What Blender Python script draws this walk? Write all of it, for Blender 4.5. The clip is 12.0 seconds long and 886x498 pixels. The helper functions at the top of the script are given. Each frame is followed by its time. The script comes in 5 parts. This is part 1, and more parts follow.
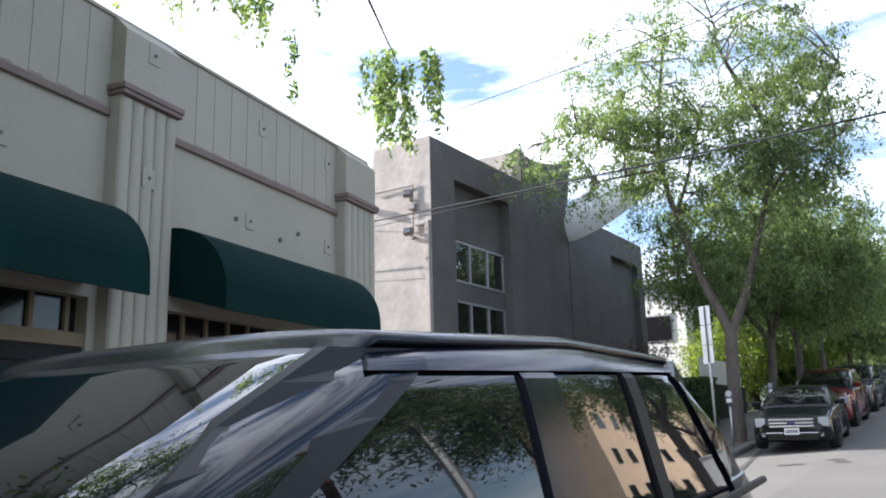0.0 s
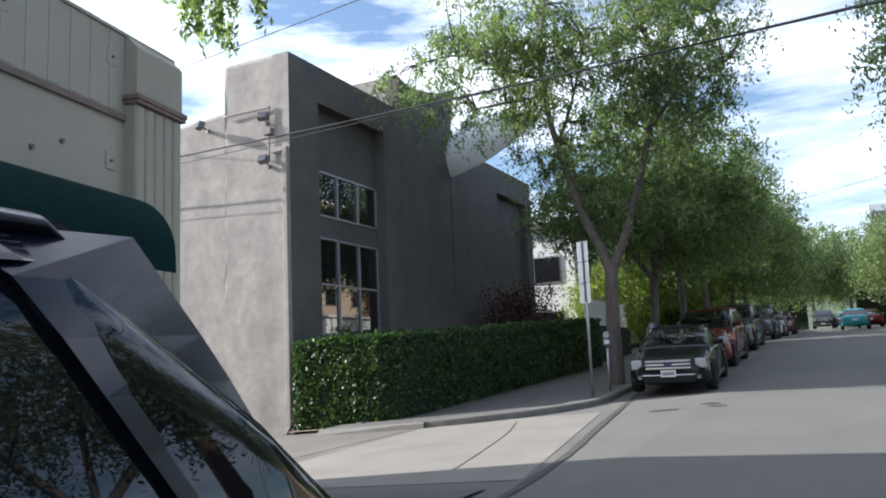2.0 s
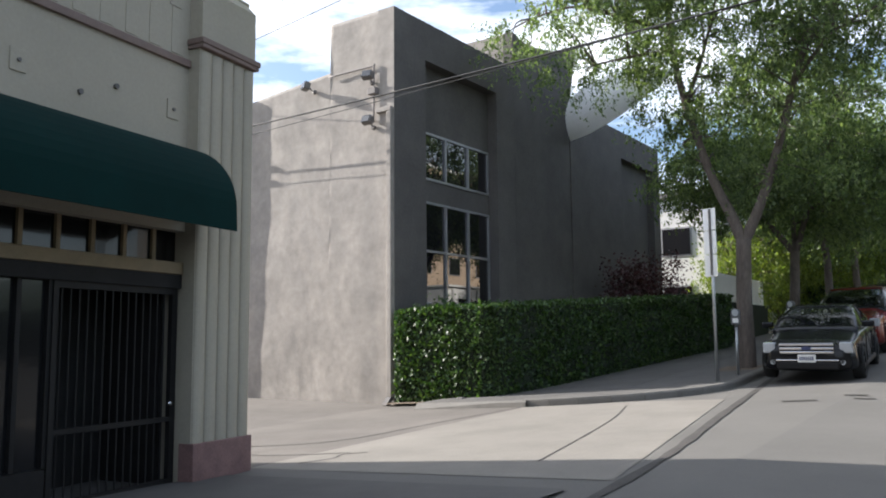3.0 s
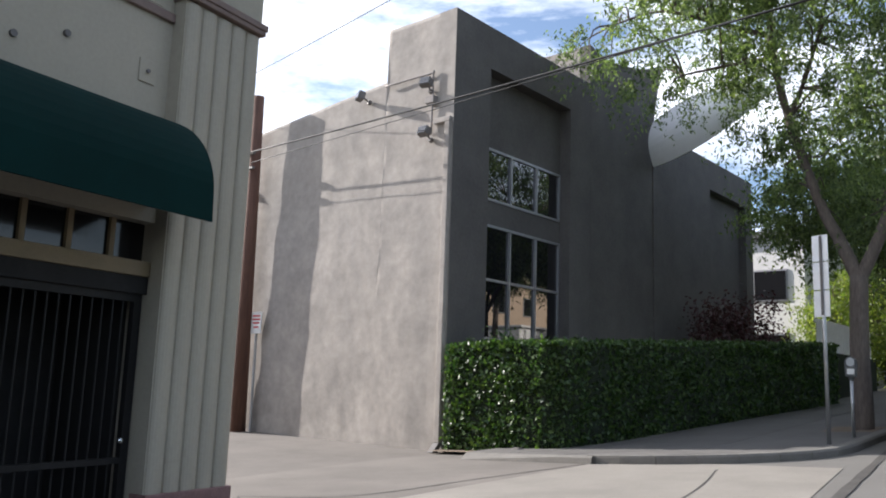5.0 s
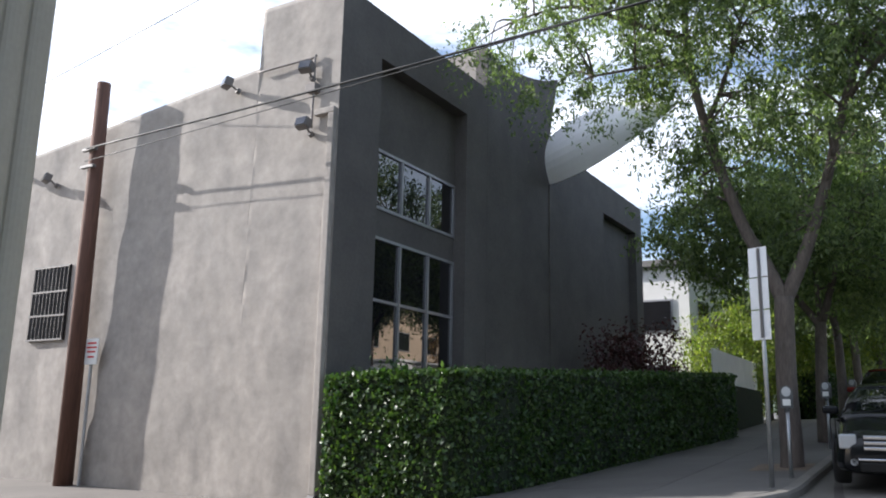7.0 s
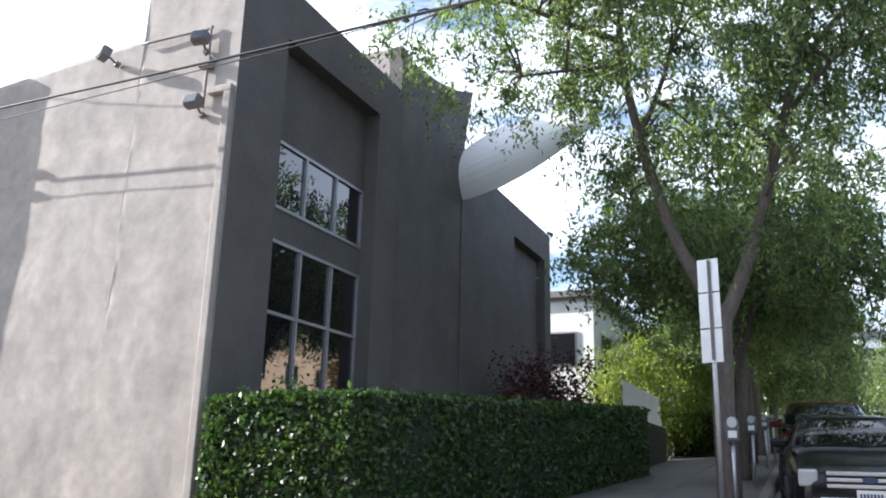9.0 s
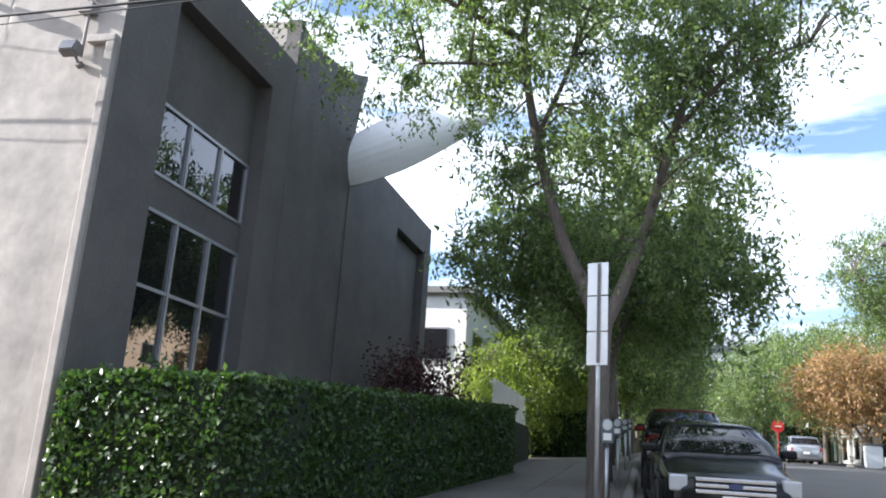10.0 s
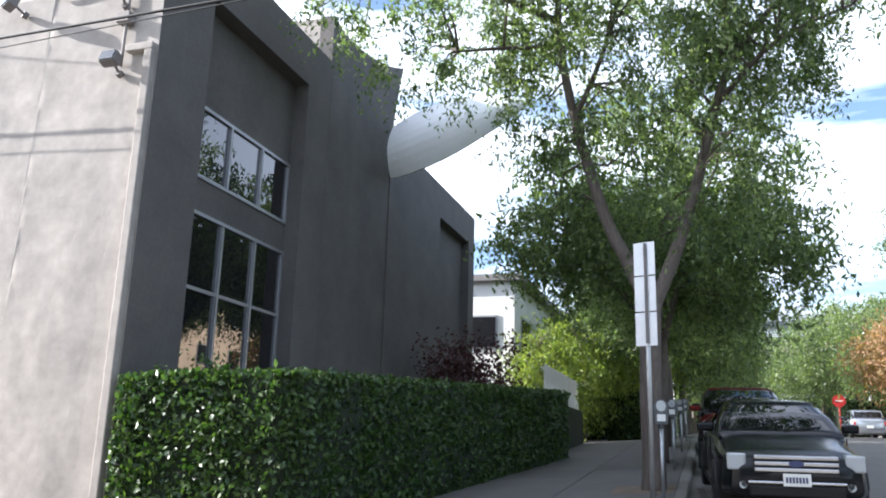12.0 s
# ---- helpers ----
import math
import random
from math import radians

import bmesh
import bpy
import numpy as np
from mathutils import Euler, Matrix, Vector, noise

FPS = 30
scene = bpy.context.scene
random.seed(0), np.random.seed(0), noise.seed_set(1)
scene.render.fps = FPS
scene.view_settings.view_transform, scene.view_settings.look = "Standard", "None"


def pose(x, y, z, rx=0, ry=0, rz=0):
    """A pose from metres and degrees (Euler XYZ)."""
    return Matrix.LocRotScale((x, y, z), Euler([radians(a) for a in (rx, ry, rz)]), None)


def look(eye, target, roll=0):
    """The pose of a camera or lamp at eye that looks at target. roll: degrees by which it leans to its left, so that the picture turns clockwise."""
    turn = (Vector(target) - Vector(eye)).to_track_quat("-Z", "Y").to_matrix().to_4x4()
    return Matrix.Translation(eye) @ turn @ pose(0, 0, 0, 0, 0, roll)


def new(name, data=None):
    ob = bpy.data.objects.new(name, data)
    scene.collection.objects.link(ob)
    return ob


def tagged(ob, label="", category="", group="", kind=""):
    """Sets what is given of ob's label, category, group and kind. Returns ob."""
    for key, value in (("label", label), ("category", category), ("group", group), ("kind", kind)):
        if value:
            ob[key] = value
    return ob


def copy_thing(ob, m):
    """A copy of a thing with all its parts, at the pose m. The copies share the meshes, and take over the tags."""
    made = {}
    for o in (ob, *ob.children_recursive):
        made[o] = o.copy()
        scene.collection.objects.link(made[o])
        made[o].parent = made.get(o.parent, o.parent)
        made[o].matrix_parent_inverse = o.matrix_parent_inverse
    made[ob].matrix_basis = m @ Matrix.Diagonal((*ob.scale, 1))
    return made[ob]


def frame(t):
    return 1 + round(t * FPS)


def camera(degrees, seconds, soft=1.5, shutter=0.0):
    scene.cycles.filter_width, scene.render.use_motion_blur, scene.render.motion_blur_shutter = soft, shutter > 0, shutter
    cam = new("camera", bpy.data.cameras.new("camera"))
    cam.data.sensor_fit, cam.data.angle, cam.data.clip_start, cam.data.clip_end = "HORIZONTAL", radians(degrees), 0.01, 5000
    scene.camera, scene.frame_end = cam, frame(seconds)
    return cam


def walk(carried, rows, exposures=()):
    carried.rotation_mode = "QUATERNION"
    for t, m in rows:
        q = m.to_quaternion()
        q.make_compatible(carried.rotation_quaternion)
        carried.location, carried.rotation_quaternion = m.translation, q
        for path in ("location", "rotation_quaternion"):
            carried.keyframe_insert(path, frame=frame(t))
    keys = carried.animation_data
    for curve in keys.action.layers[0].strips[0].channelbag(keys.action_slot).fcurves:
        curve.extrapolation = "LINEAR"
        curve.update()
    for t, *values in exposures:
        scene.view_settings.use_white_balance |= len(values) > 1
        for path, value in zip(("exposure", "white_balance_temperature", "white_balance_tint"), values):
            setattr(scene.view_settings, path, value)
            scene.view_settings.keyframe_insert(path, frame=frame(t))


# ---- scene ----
EXPOSURE, SUN, SKY = 1.05, 5.0, 0.1
cam = camera(57.0, 12.0, soft=1.9)
PATH = [
    (0, (1.657, -1.034, 1.439), (0.606, 0.617, 1.862), -1.5),
    (0.5, (1.64, -0.317, 1.456), (0.759, 1.443, 1.813), -2.5),
    (1, (1.672, 0.012, 1.459), (0.98, 1.862, 1.772), -0.1),
    (1.5, (1.543, 0.639, 1.467), (0.775, 2.459, 1.783), -1.0),
    (2, (1.5, 1.302, 1.478), (0.637, 3.084, 1.761), -2.5),
    (2.5, (1.422, 1.927, 1.481), (0.521, 3.694, 1.738), -1.7),
    (3, (1.348, 2.659, 1.507), (0.206, 4.285, 1.729), -0.5),
    (3.2, (1.232, 2.894, 1.533), (0.079, 4.505, 1.804), 1.4),
    (5, (0.367, 4.728, 1.43), (-0.92, 6.224, 1.752), 2.0),
    (5.5, (-0.02, 5.186, 1.395), (-1.317, 6.663, 1.762), 1.5),
    (6, (-0.454, 5.598, 1.381), (-1.719, 7.104, 1.747), 2.8),
    (6.5, (-0.888, 6.154, 1.443), (-2.104, 7.7, 1.803), 3.9),
    (7, (-1.481, 6.61, 1.44), (-2.505, 8.277, 1.857), 1.2),
    (9, (-2.72, 8.133, 1.35), (-3.502, 9.902, 1.86), 1.5),
    (9.5, (-2.982, 8.302, 1.347), (-3.576, 10.151, 1.825), 0.2),
    (10, (-3.129, 8.397, 1.356), (-3.616, 10.27, 1.862), 3.7),
    (10.5, (-3.124, 8.418, 1.362), (-3.696, 10.273, 1.844), 1.7),
    (11, (-3.121, 8.432, 1.369), (-3.695, 10.285, 1.856), 1.4),
    (11.5, (-3.103, 8.421, 1.363), (-3.69, 10.271, 1.845), 2.0),
    (12, (-3.1, 8.427, 1.35), (-3.694, 10.276, 1.826), 1.6),
]
walk(cam, [(t, look(eye, target, roll)) for t, eye, target, roll in PATH],
     exposures=[(0, EXPOSURE + 0.58, 5950, 14), (0.5, EXPOSURE - 0.05, 5850, 10), (1.5, EXPOSURE - 0.1, 5800, 10), (2.5, EXPOSURE + 0.15, 6000, 12), (3.2, EXPOSURE + 0.03, 6150, 12), (5.5, EXPOSURE - 0.05, 6050, 14), (7, EXPOSURE - 0.03, 5950, 13), (9, EXPOSURE + 0.45, 5880, 13), (12, EXPOSURE + 0.65, 5850, 13)])

# ---- world and sun ----
SUN_WAY = Vector((1.0, 0.21, -0.45)).normalized()
world = bpy.data.worlds.new("sky")
scene.world = world
world.use_nodes = True
wn, wl = world.node_tree.nodes, world.node_tree.links
wn.clear()
w_out = wn.new("ShaderNodeOutputWorld")
w_bg = wn.new("ShaderNodeBackground")
w_sky = wn.new("ShaderNodeTexSky")
w_sky.sky_type, w_sky.sun_disc = "NISHITA", False
w_sky.sun_elevation = math.asin(-SUN_WAY.z)
w_sky.sun_rotation = math.atan2(-SUN_WAY.x, -SUN_WAY.y)
w_sky.dust_density, w_sky.air_density = 1.2, 1.0
w_co = wn.new("ShaderNodeTexCoord")
w_map = wn.new("ShaderNodeMapping")
w_map.inputs["Scale"].default_value = (1.2, 3.2, 9.0)
w_map.inputs["Rotation"].default_value = (0.0, 0.25, 0.5)
w_noise = wn.new("ShaderNodeTexNoise")
w_noise.inputs["Scale"].default_value = 1.6
w_noise.inputs["Detail"].default_value = 8
w_noise.inputs["Roughness"].default_value = 0.6
w_ramp = wn.new("ShaderNodeValToRGB")
w_ramp.color_ramp.elements[0].position, w_ramp.color_ramp.elements[1].position = 0.385, 0.6
w_mix = wn.new("ShaderNodeMixRGB")
w_mix.inputs[2].default_value = (9.5, 9.7, 10.0, 1)
w_bg.inputs["Strength"].default_value = SKY
wl.new(w_co.outputs["Generated"], w_map.inputs["Vector"])
wl.new(w_map.outputs[0], w_noise.inputs["Vector"])
wl.new(w_noise.outputs[0], w_ramp.inputs[0])
w_sep = wn.new("ShaderNodeSeparateXYZ")
w_west = wn.new("ShaderNodeMapRange")
w_west.inputs["From Min"].default_value, w_west.inputs["From Max"].default_value = 0.55, -0.35
w_west.inputs["To Min"].default_value, w_west.inputs["To Max"].default_value = 0.42, 1.0
w_mul = wn.new("ShaderNodeMath")
w_mul.operation = "MULTIPLY"
wl.new(w_co.outputs["Generated"], w_sep.inputs[0])
wl.new(w_sep.outputs["X"], w_west.inputs["Value"])
wl.new(w_ramp.outputs[0], w_mul.inputs[0])
wl.new(w_west.outputs[0], w_mul.inputs[1])
wl.new(w_mul.outputs[0], w_mix.inputs[0])
wl.new(w_sky.outputs[0], w_mix.inputs[1])
wl.new(w_mix.outputs[0], w_bg.inputs[0])
wl.new(w_bg.outputs[0], w_out.inputs[0])

sun = new("sun", bpy.data.lights.new("sun", "SUN"))
sun.data.energy, sun.data.angle, sun.data.color = SUN, radians(0.5), (1.0, 0.93, 0.82)
sun.matrix_world = look((-40, -9, 18), Vector((-40, -9, 18)) + SUN_WAY)


# ---- materials ----
def material(name, base, rough=0.8, metal=0.0, vary=0.15, scale=3.0, fine=60.0, bump=0.15, depth=0.01,
             tint=None, island=0.0, objrand=0.0, spec=0.5, translucent=0.0, stretch=None, coat=0.0):
    m = bpy.data.materials.new(name)
    m.use_nodes = True
    n, l = m.node_tree.nodes, m.node_tree.links
    b = n["Principled BSDF"]
    b.inputs["Roughness"].default_value, b.inputs["Metallic"].default_value = rough, metal
    b.inputs["Specular IOR Level"].default_value = spec
    b.inputs["Coat Weight"].default_value = coat
    co = n.new("ShaderNodeTexCoord")
    vec = co.outputs["Object"]
    if stretch:
        mp = n.new("ShaderNodeMapping")
        mp.inputs["Scale"].default_value = stretch
        l.new(vec, mp.inputs["Vector"])
        vec = mp.outputs[0]
    big = n.new("ShaderNodeTexNoise")
    big.inputs["Scale"].default_value, big.inputs["Detail"].default_value = scale, 6
    big.inputs["Roughness"].default_value = 0.65
    small = n.new("ShaderNodeTexNoise")
    small.inputs["Scale"].default_value, small.inputs["Detail"].default_value = fine, 4
    l.new(vec, big.inputs["Vector"])
    l.new(vec, small.inputs["Vector"])
    dark = [c * (1 - vary) for c in base]
    light = [min(1, c * (1 + vary)) for c in (tint or base)]
    ramp = n.new("ShaderNodeValToRGB")
    ramp.color_ramp.elements[0].position, ramp.color_ramp.elements[1].position = 0.3, 0.7
    ramp.color_ramp.elements[0].color, ramp.color_ramp.elements[1].color = (*dark, 1), (*light, 1)
    l.new(big.outputs[0], ramp.inputs[0])
    mul = n.new("ShaderNodeMixRGB")
    mul.blend_type = "OVERLAY"
    mul.inputs[0].default_value = min(1, vary * 1.5)
    l.new(ramp.outputs[0], mul.inputs[1])
    l.new(small.outputs[0], mul.inputs[2])
    col = mul.outputs[0]
    if island or objrand:
        hsv = n.new("ShaderNodeHueSaturation")
        rng = n.new("ShaderNodeMapRange")
        k = island or objrand
        rng.inputs["To Min"].default_value, rng.inputs["To Max"].default_value = 1 - k, 1 + k
        src = n.new("ShaderNodeNewGeometry").outputs["Random Per Island"] if island else n.new("ShaderNodeObjectInfo").outputs["Random"]
        l.new(src, rng.inputs["Value"])
        l.new(rng.outputs[0], hsv.inputs["Value"])
        if island:
            hue = n.new("ShaderNodeMapRange")
            hue.inputs["To Min"].default_value, hue.inputs["To Max"].default_value = 0.52, 0.47
            l.new(src, hue.inputs["Value"])
            l.new(hue.outputs[0], hsv.inputs["Hue"])
        l.new(col, hsv.inputs["Color"])
        col = hsv.outputs[0]
    l.new(col, b.inputs["Base Color"])
    if bump:
        add = n.new("ShaderNodeMath")
        add.operation = "MULTIPLY_ADD"
        add.inputs[1].default_value = 0.35
        l.new(small.outputs[0], add.inputs[0])
        l.new(big.outputs[0], add.inputs[2])
        bp = n.new("ShaderNodeBump")
        bp.inputs["Strength"].default_value, bp.inputs["Distance"].default_value = bump, depth
        l.new(add.outputs[0], bp.inputs["Height"])
        l.new(bp.outputs[0], b.inputs["Normal"])
    if translucent:
        tr = n.new("ShaderNodeBsdfTranslucent")
        warm = n.new("ShaderNodeMixRGB")
        warm.blend_type = "MULTIPLY"
        warm.inputs[0].default_value = 1
        warm.inputs[2].default_value = (1.7, 1.9, 0.8, 1)
        l.new(col, warm.inputs[1])
        l.new(warm.outputs[0], tr.inputs["Color"])
        mx = n.new("ShaderNodeMixShader")
        mx.inputs[0].default_value = translucent
        l.new(b.outputs[0], mx.inputs[1])
        l.new(tr.outputs[0], mx.inputs[2])
        l.new(mx.outputs[0], n["Material Output"].inputs["Surface"])
    return m


def glass_material(name, base, rough=0.02, spec=0.6, coat=0.25):
    m = bpy.data.materials.new(name)
    m.use_nodes = True
    b = m.node_tree.nodes["Principled BSDF"]
    b.inputs["Base Color"].default_value = (*base, 1)
    b.inputs["Roughness"].default_value = rough
    b.inputs["Specular IOR Level"].default_value = spec
    b.inputs["IOR"].default_value = 1.6
    b.inputs["Coat Weight"].default_value = coat
    b.inputs["Coat Roughness"].default_value = 0.01
    return m


M_ASPHALT = material("asphalt", (0.13, 0.123, 0.112), 0.9, vary=0.14, scale=0.35, fine=70, bump=0.25, depth=0.006)
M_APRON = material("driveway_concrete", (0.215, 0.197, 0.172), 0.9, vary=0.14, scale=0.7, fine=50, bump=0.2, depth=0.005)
M_ALLEY = material("alley_paving", (0.14, 0.125, 0.11), 0.92, vary=0.2, scale=0.6, fine=45, bump=0.3, depth=0.008)
# Base darker than bare concrete: shade of hedge and trees is in it.
M_SLAB = material("shaded_pavement_concrete", (0.108, 0.102, 0.095), 0.9, vary=0.12, scale=1.3, fine=60, bump=0.2, depth=0.005, objrand=0.08)
M_KERB = material("kerb_concrete", (0.17, 0.16, 0.145), 0.88, vary=0.16, scale=1.6, fine=50, objrand=0.08)
M_TAR = material("tar_seam", (0.06, 0.055, 0.05), 0.85, vary=0.25, scale=3, fine=40)
# One wall paint in two tones: this darker one holds the front's shade.
M_STUCCO_SHADE = material("shaded_stucco", (0.098, 0.091, 0.088), 0.92, vary=0.12, scale=0.9, fine=14, bump=0.5, depth=0.03, tint=(0.112, 0.104, 0.098))
# Lighter tone of the same paint, with the alley side's sunlight in it.
M_STUCCO_LIT = material("sunlit_stucco", (0.30, 0.275, 0.25), 0.93, vary=0.16, scale=1.1, fine=5.0, bump=0.45, depth=0.03, tint=(0.33, 0.3, 0.27))
M_CREAM = material("cream_paint", (0.385, 0.35, 0.28), 0.75, vary=0.06, scale=0.8, fine=25, bump=0.12, depth=0.01)
M_BAND = material("brown_band_paint", (0.2, 0.145, 0.125), 0.7, vary=0.12, scale=4)
M_BASE = material("maroon_base_paint", (0.22, 0.13, 0.12), 0.8, vary=0.2, scale=4, fine=40)
M_AWNING = material("green_canvas", (0.002, 0.02, 0.0185), 0.9, spec=0.15, vary=0.15, scale=2, fine=300, bump=0.1, depth=0.002)
# Near-black that carries the darkness of openings in its colour.
M_DARK = material("opening_shade", (0.015, 0.014, 0.014), 0.9, vary=0.3, scale=4)
M_GATE = material("black_iron", (0.014, 0.013, 0.013), 0.6, spec=0.3, vary=0.2, scale=10)
M_TANWOOD = material("tan_transom_paint", (0.2, 0.15, 0.09), 0.7, vary=0.1, scale=5)
M_FRAME = material("aluminium_frame", (0.42, 0.42, 0.44), 0.45, metal=0.7, vary=0.06, scale=8, bump=0)
M_GLASS = glass_material("dark_window_glass", (0.012, 0.012, 0.014), 0.01, 0.9)
M_SHOPGLASS = glass_material("dusty_shop_glass", (0.012, 0.012, 0.013), 0.12, 0.25)
M_CARGLASS = glass_material("tinted_car_glass", (0.005, 0.006, 0.008), 0.015, 0.4, 0.0)
M_SAIL = material("white_sail_panel", (0.84, 0.85, 0.86), 0.5, vary=0.05, scale=1.2, fine=20, bump=0.05)
M_LEAF = material("street_tree_leaf", (0.08, 0.12, 0.066), 0.4, vary=0.2, scale=0.6, fine=8, bump=0, island=0.5, translucent=0.55, spec=0.5, tint=(0.13, 0.168, 0.085))
M_LEAF_Y = material("yellowing_leaf", (0.115, 0.16, 0.038), 0.5, vary=0.2, scale=0.6, fine=8, bump=0, island=0.4, translucent=0.5, tint=(0.15, 0.19, 0.042))
M_LEAF_O = material("autumn_leaf", (0.24, 0.155, 0.075), 0.6, vary=0.2, scale=0.6, fine=8, bump=0, island=0.4, translucent=0.35)
M_HEDGE = material("hedge_leaf", (0.04, 0.082, 0.02), 0.36, vary=0.2, scale=1.5, fine=10, bump=0, island=0.5, translucent=0.24, spec=0.45)
# Near-black green: the shade between hedge leaves, put into the core's colour.
M_HEDGE_IN = material("inner_shade_green", (0.012, 0.02, 0.008), 0.95, vary=0.4, scale=6)
M_SHRUB = material("dark_red_leaf", (0.05, 0.016, 0.018), 0.5, vary=0.2, scale=2, bump=0, island=0.5, translucent=0.2)
M_BARK = material("grey_brown_bark", (0.115, 0.094, 0.08), 0.95, vary=0.3, scale=5, fine=30, bump=0.8, depth=0.03, stretch=(1, 1, 0.25))
M_POLEWOOD = material("brown_pole_wood", (0.11, 0.055, 0.038), 0.9, vary=0.3, scale=6, fine=40, bump=0.6, depth=0.015, stretch=(1, 1, 0.08))
M_STEEL = material("galvanised_steel", (0.42, 0.43, 0.44), 0.45, metal=0.8, vary=0.1, scale=9, bump=0.05)
M_SIGNBACK = material("sign_aluminium", (0.62, 0.64, 0.66), 0.42, metal=0.35, vary=0.06, scale=5, bump=0.03)
M_WHITE = material("white_paint", (0.75, 0.74, 0.71), 0.7, vary=0.07, scale=1.2, fine=25, bump=0.08)
M_RED = material("red_paint", (0.5, 0.03, 0.03), 0.5, vary=0.1, scale=4, bump=0)
M_CABLE = material("black_cable", (0.012, 0.012, 0.012), 0.6, vary=0.1)
M_PIPE = material("painted_pipe", (0.2, 0.18, 0.17), 0.7, vary=0.1, scale=8)
M_LAMPGREY = material("floodlight_housing", (0.13, 0.12, 0.115), 0.55, vary=0.12, scale=9)
M_TYRE = material("tyre_rubber", (0.018, 0.018, 0.018), 0.85, vary=0.2, scale=12, bump=0.1)
M_RIM = material("alloy_rim", (0.45, 0.45, 0.46), 0.35, metal=0.85, vary=0.08, scale=9, bump=0)
M_TRIM = material("black_plastic_trim", (0.012, 0.012, 0.013), 0.5, spec=0.25, vary=0.15, scale=9, bump=0.03)
M_CHROME = material("chrome", (0.75, 0.76, 0.78), 0.15, metal=1.0, vary=0.03, bump=0)
M_LENS = material("headlight_lens", (0.38, 0.4, 0.42), 0.12, vary=0.05, bump=0, coat=0.8)
M_TAIL = material("tail_lamp_lens", (0.35, 0.02, 0.015), 0.15, vary=0.05, bump=0, coat=0.8)
M_PLATE = material("number_plate", (0.7, 0.7, 0.68), 0.5, vary=0.04, bump=0)
M_INK = material("dark_ink", (0.04, 0.05, 0.12), 0.6, vary=0.05, bump=0)
M_TAN = material("tan_stucco", (0.5, 0.38, 0.27), 0.9, vary=0.1, scale=0.6, fine=20)
M_OFFICE = material("pale_office_cladding", (0.42, 0.45, 0.5), 0.6, vary=0.06, scale=0.2)
M_HILL = material("distant_hillside", (0.06, 0.085, 0.045), 0.95, vary=0.35, scale=0.05, fine=0.6, bump=0.5, depth=0.5)
M_ROOF = material("flat_roofing", (0.2, 0.19, 0.18), 0.9, vary=0.15, scale=1)
M_METERHEAD = material("meter_head_grey", (0.09, 0.095, 0.1), 0.4, metal=0.4, vary=0.1, scale=9)
M_SOIL = material("dry_soil", (0.16, 0.12, 0.085), 0.95, vary=0.3, scale=5, fine=40, bump=0.6, depth=0.02)


def paint(name, base, metal=0.3):
    return material(name, base, 0.2, metal=metal, vary=0.06, scale=1.5, fine=400, bump=0, coat=0.2, spec=0.2)


P_NAVY = paint("black_blue_paint", (0.006, 0.007, 0.013), 0.0)
P_BLACK = paint("black_car_paint", (0.010, 0.011, 0.013), 0.1)
P_DKRED = paint("dark_red_paint", (0.13, 0.018, 0.014))
P_DARK = paint("dark_grey_paint", (0.035, 0.036, 0.04))
P_SILVER = paint("silver_paint", (0.42, 0.45, 0.5), 0.6)
P_TEAL = paint("teal_paint", (0.05, 0.3, 0.33), 0.2)


# ---- mesh helpers ----
def gz(x, y):
    """Height of the sloping street at a place."""
    side = -0.05 + 0.058 * (min(max(x, -10.7), -1.0) + 6.67)
    if y < 19.5:
        return side + 0.037 * (max(y, -60) - 9.79)
    return side + 0.359 + 0.065 * (min(y, 40) - 19.5) + 0.03 * (min(max(y, 40), 100) - 40)


def mesh_object(name, bm, mat, smooth=False):
    me = bpy.data.meshes.new(name)
    bm.normal_update()
    bm.to_mesh(me)
    bm.free()
    for m in (mat if isinstance(mat, (list, tuple)) else [mat]):
        me.materials.append(m)
    if smooth:
        for p in me.polygons:
            p.use_smooth = True
    return new(name, me)


def origin_of(ob):
    place = Vector((0, 0, 0))
    while ob:
        place = place + ob.location
        ob = ob.parent
    return place


def part(name, bm, mat, parent, label="", smooth=False):
    """One mesh under a thing or part; bm is given in world coordinates."""
    bmesh.ops.translate(bm, verts=bm.verts, vec=-origin_of(parent))
    ob = mesh_object(name, bm, mat, smooth)
    ob.parent = parent
    return tagged(ob, label)


def thing(name, place, label, category, group="", kind=""):
    ob = new(name)
    ob.location = place
    return tagged(ob, label, category, group, kind)


def box(bm, a, b, bevel=0.0):
    x0, y0, z0 = (min(p, q) for p, q in zip(a, b))
    x1, y1, z1 = (max(p, q) for p, q in zip(a, b))
    r = bmesh.ops.create_cube(bm, size=1, matrix=Matrix.Translation(((x0 + x1) / 2, (y0 + y1) / 2, (z0 + z1) / 2)) @ Matrix.Diagonal((x1 - x0, y1 - y0, z1 - z0, 1)))
    if bevel:
        es = {e for v in r["verts"] for e in v.link_edges}
        bmesh.ops.bevel(bm, geom=list(es), offset=bevel, segments=2, affect="EDGES", profile=0.5)
    return bm


def boxes(*pairs, bevel=0.0):
    bm = bmesh.new()
    for a, b in pairs:
        box(bm, a, b, bevel)
    return bm


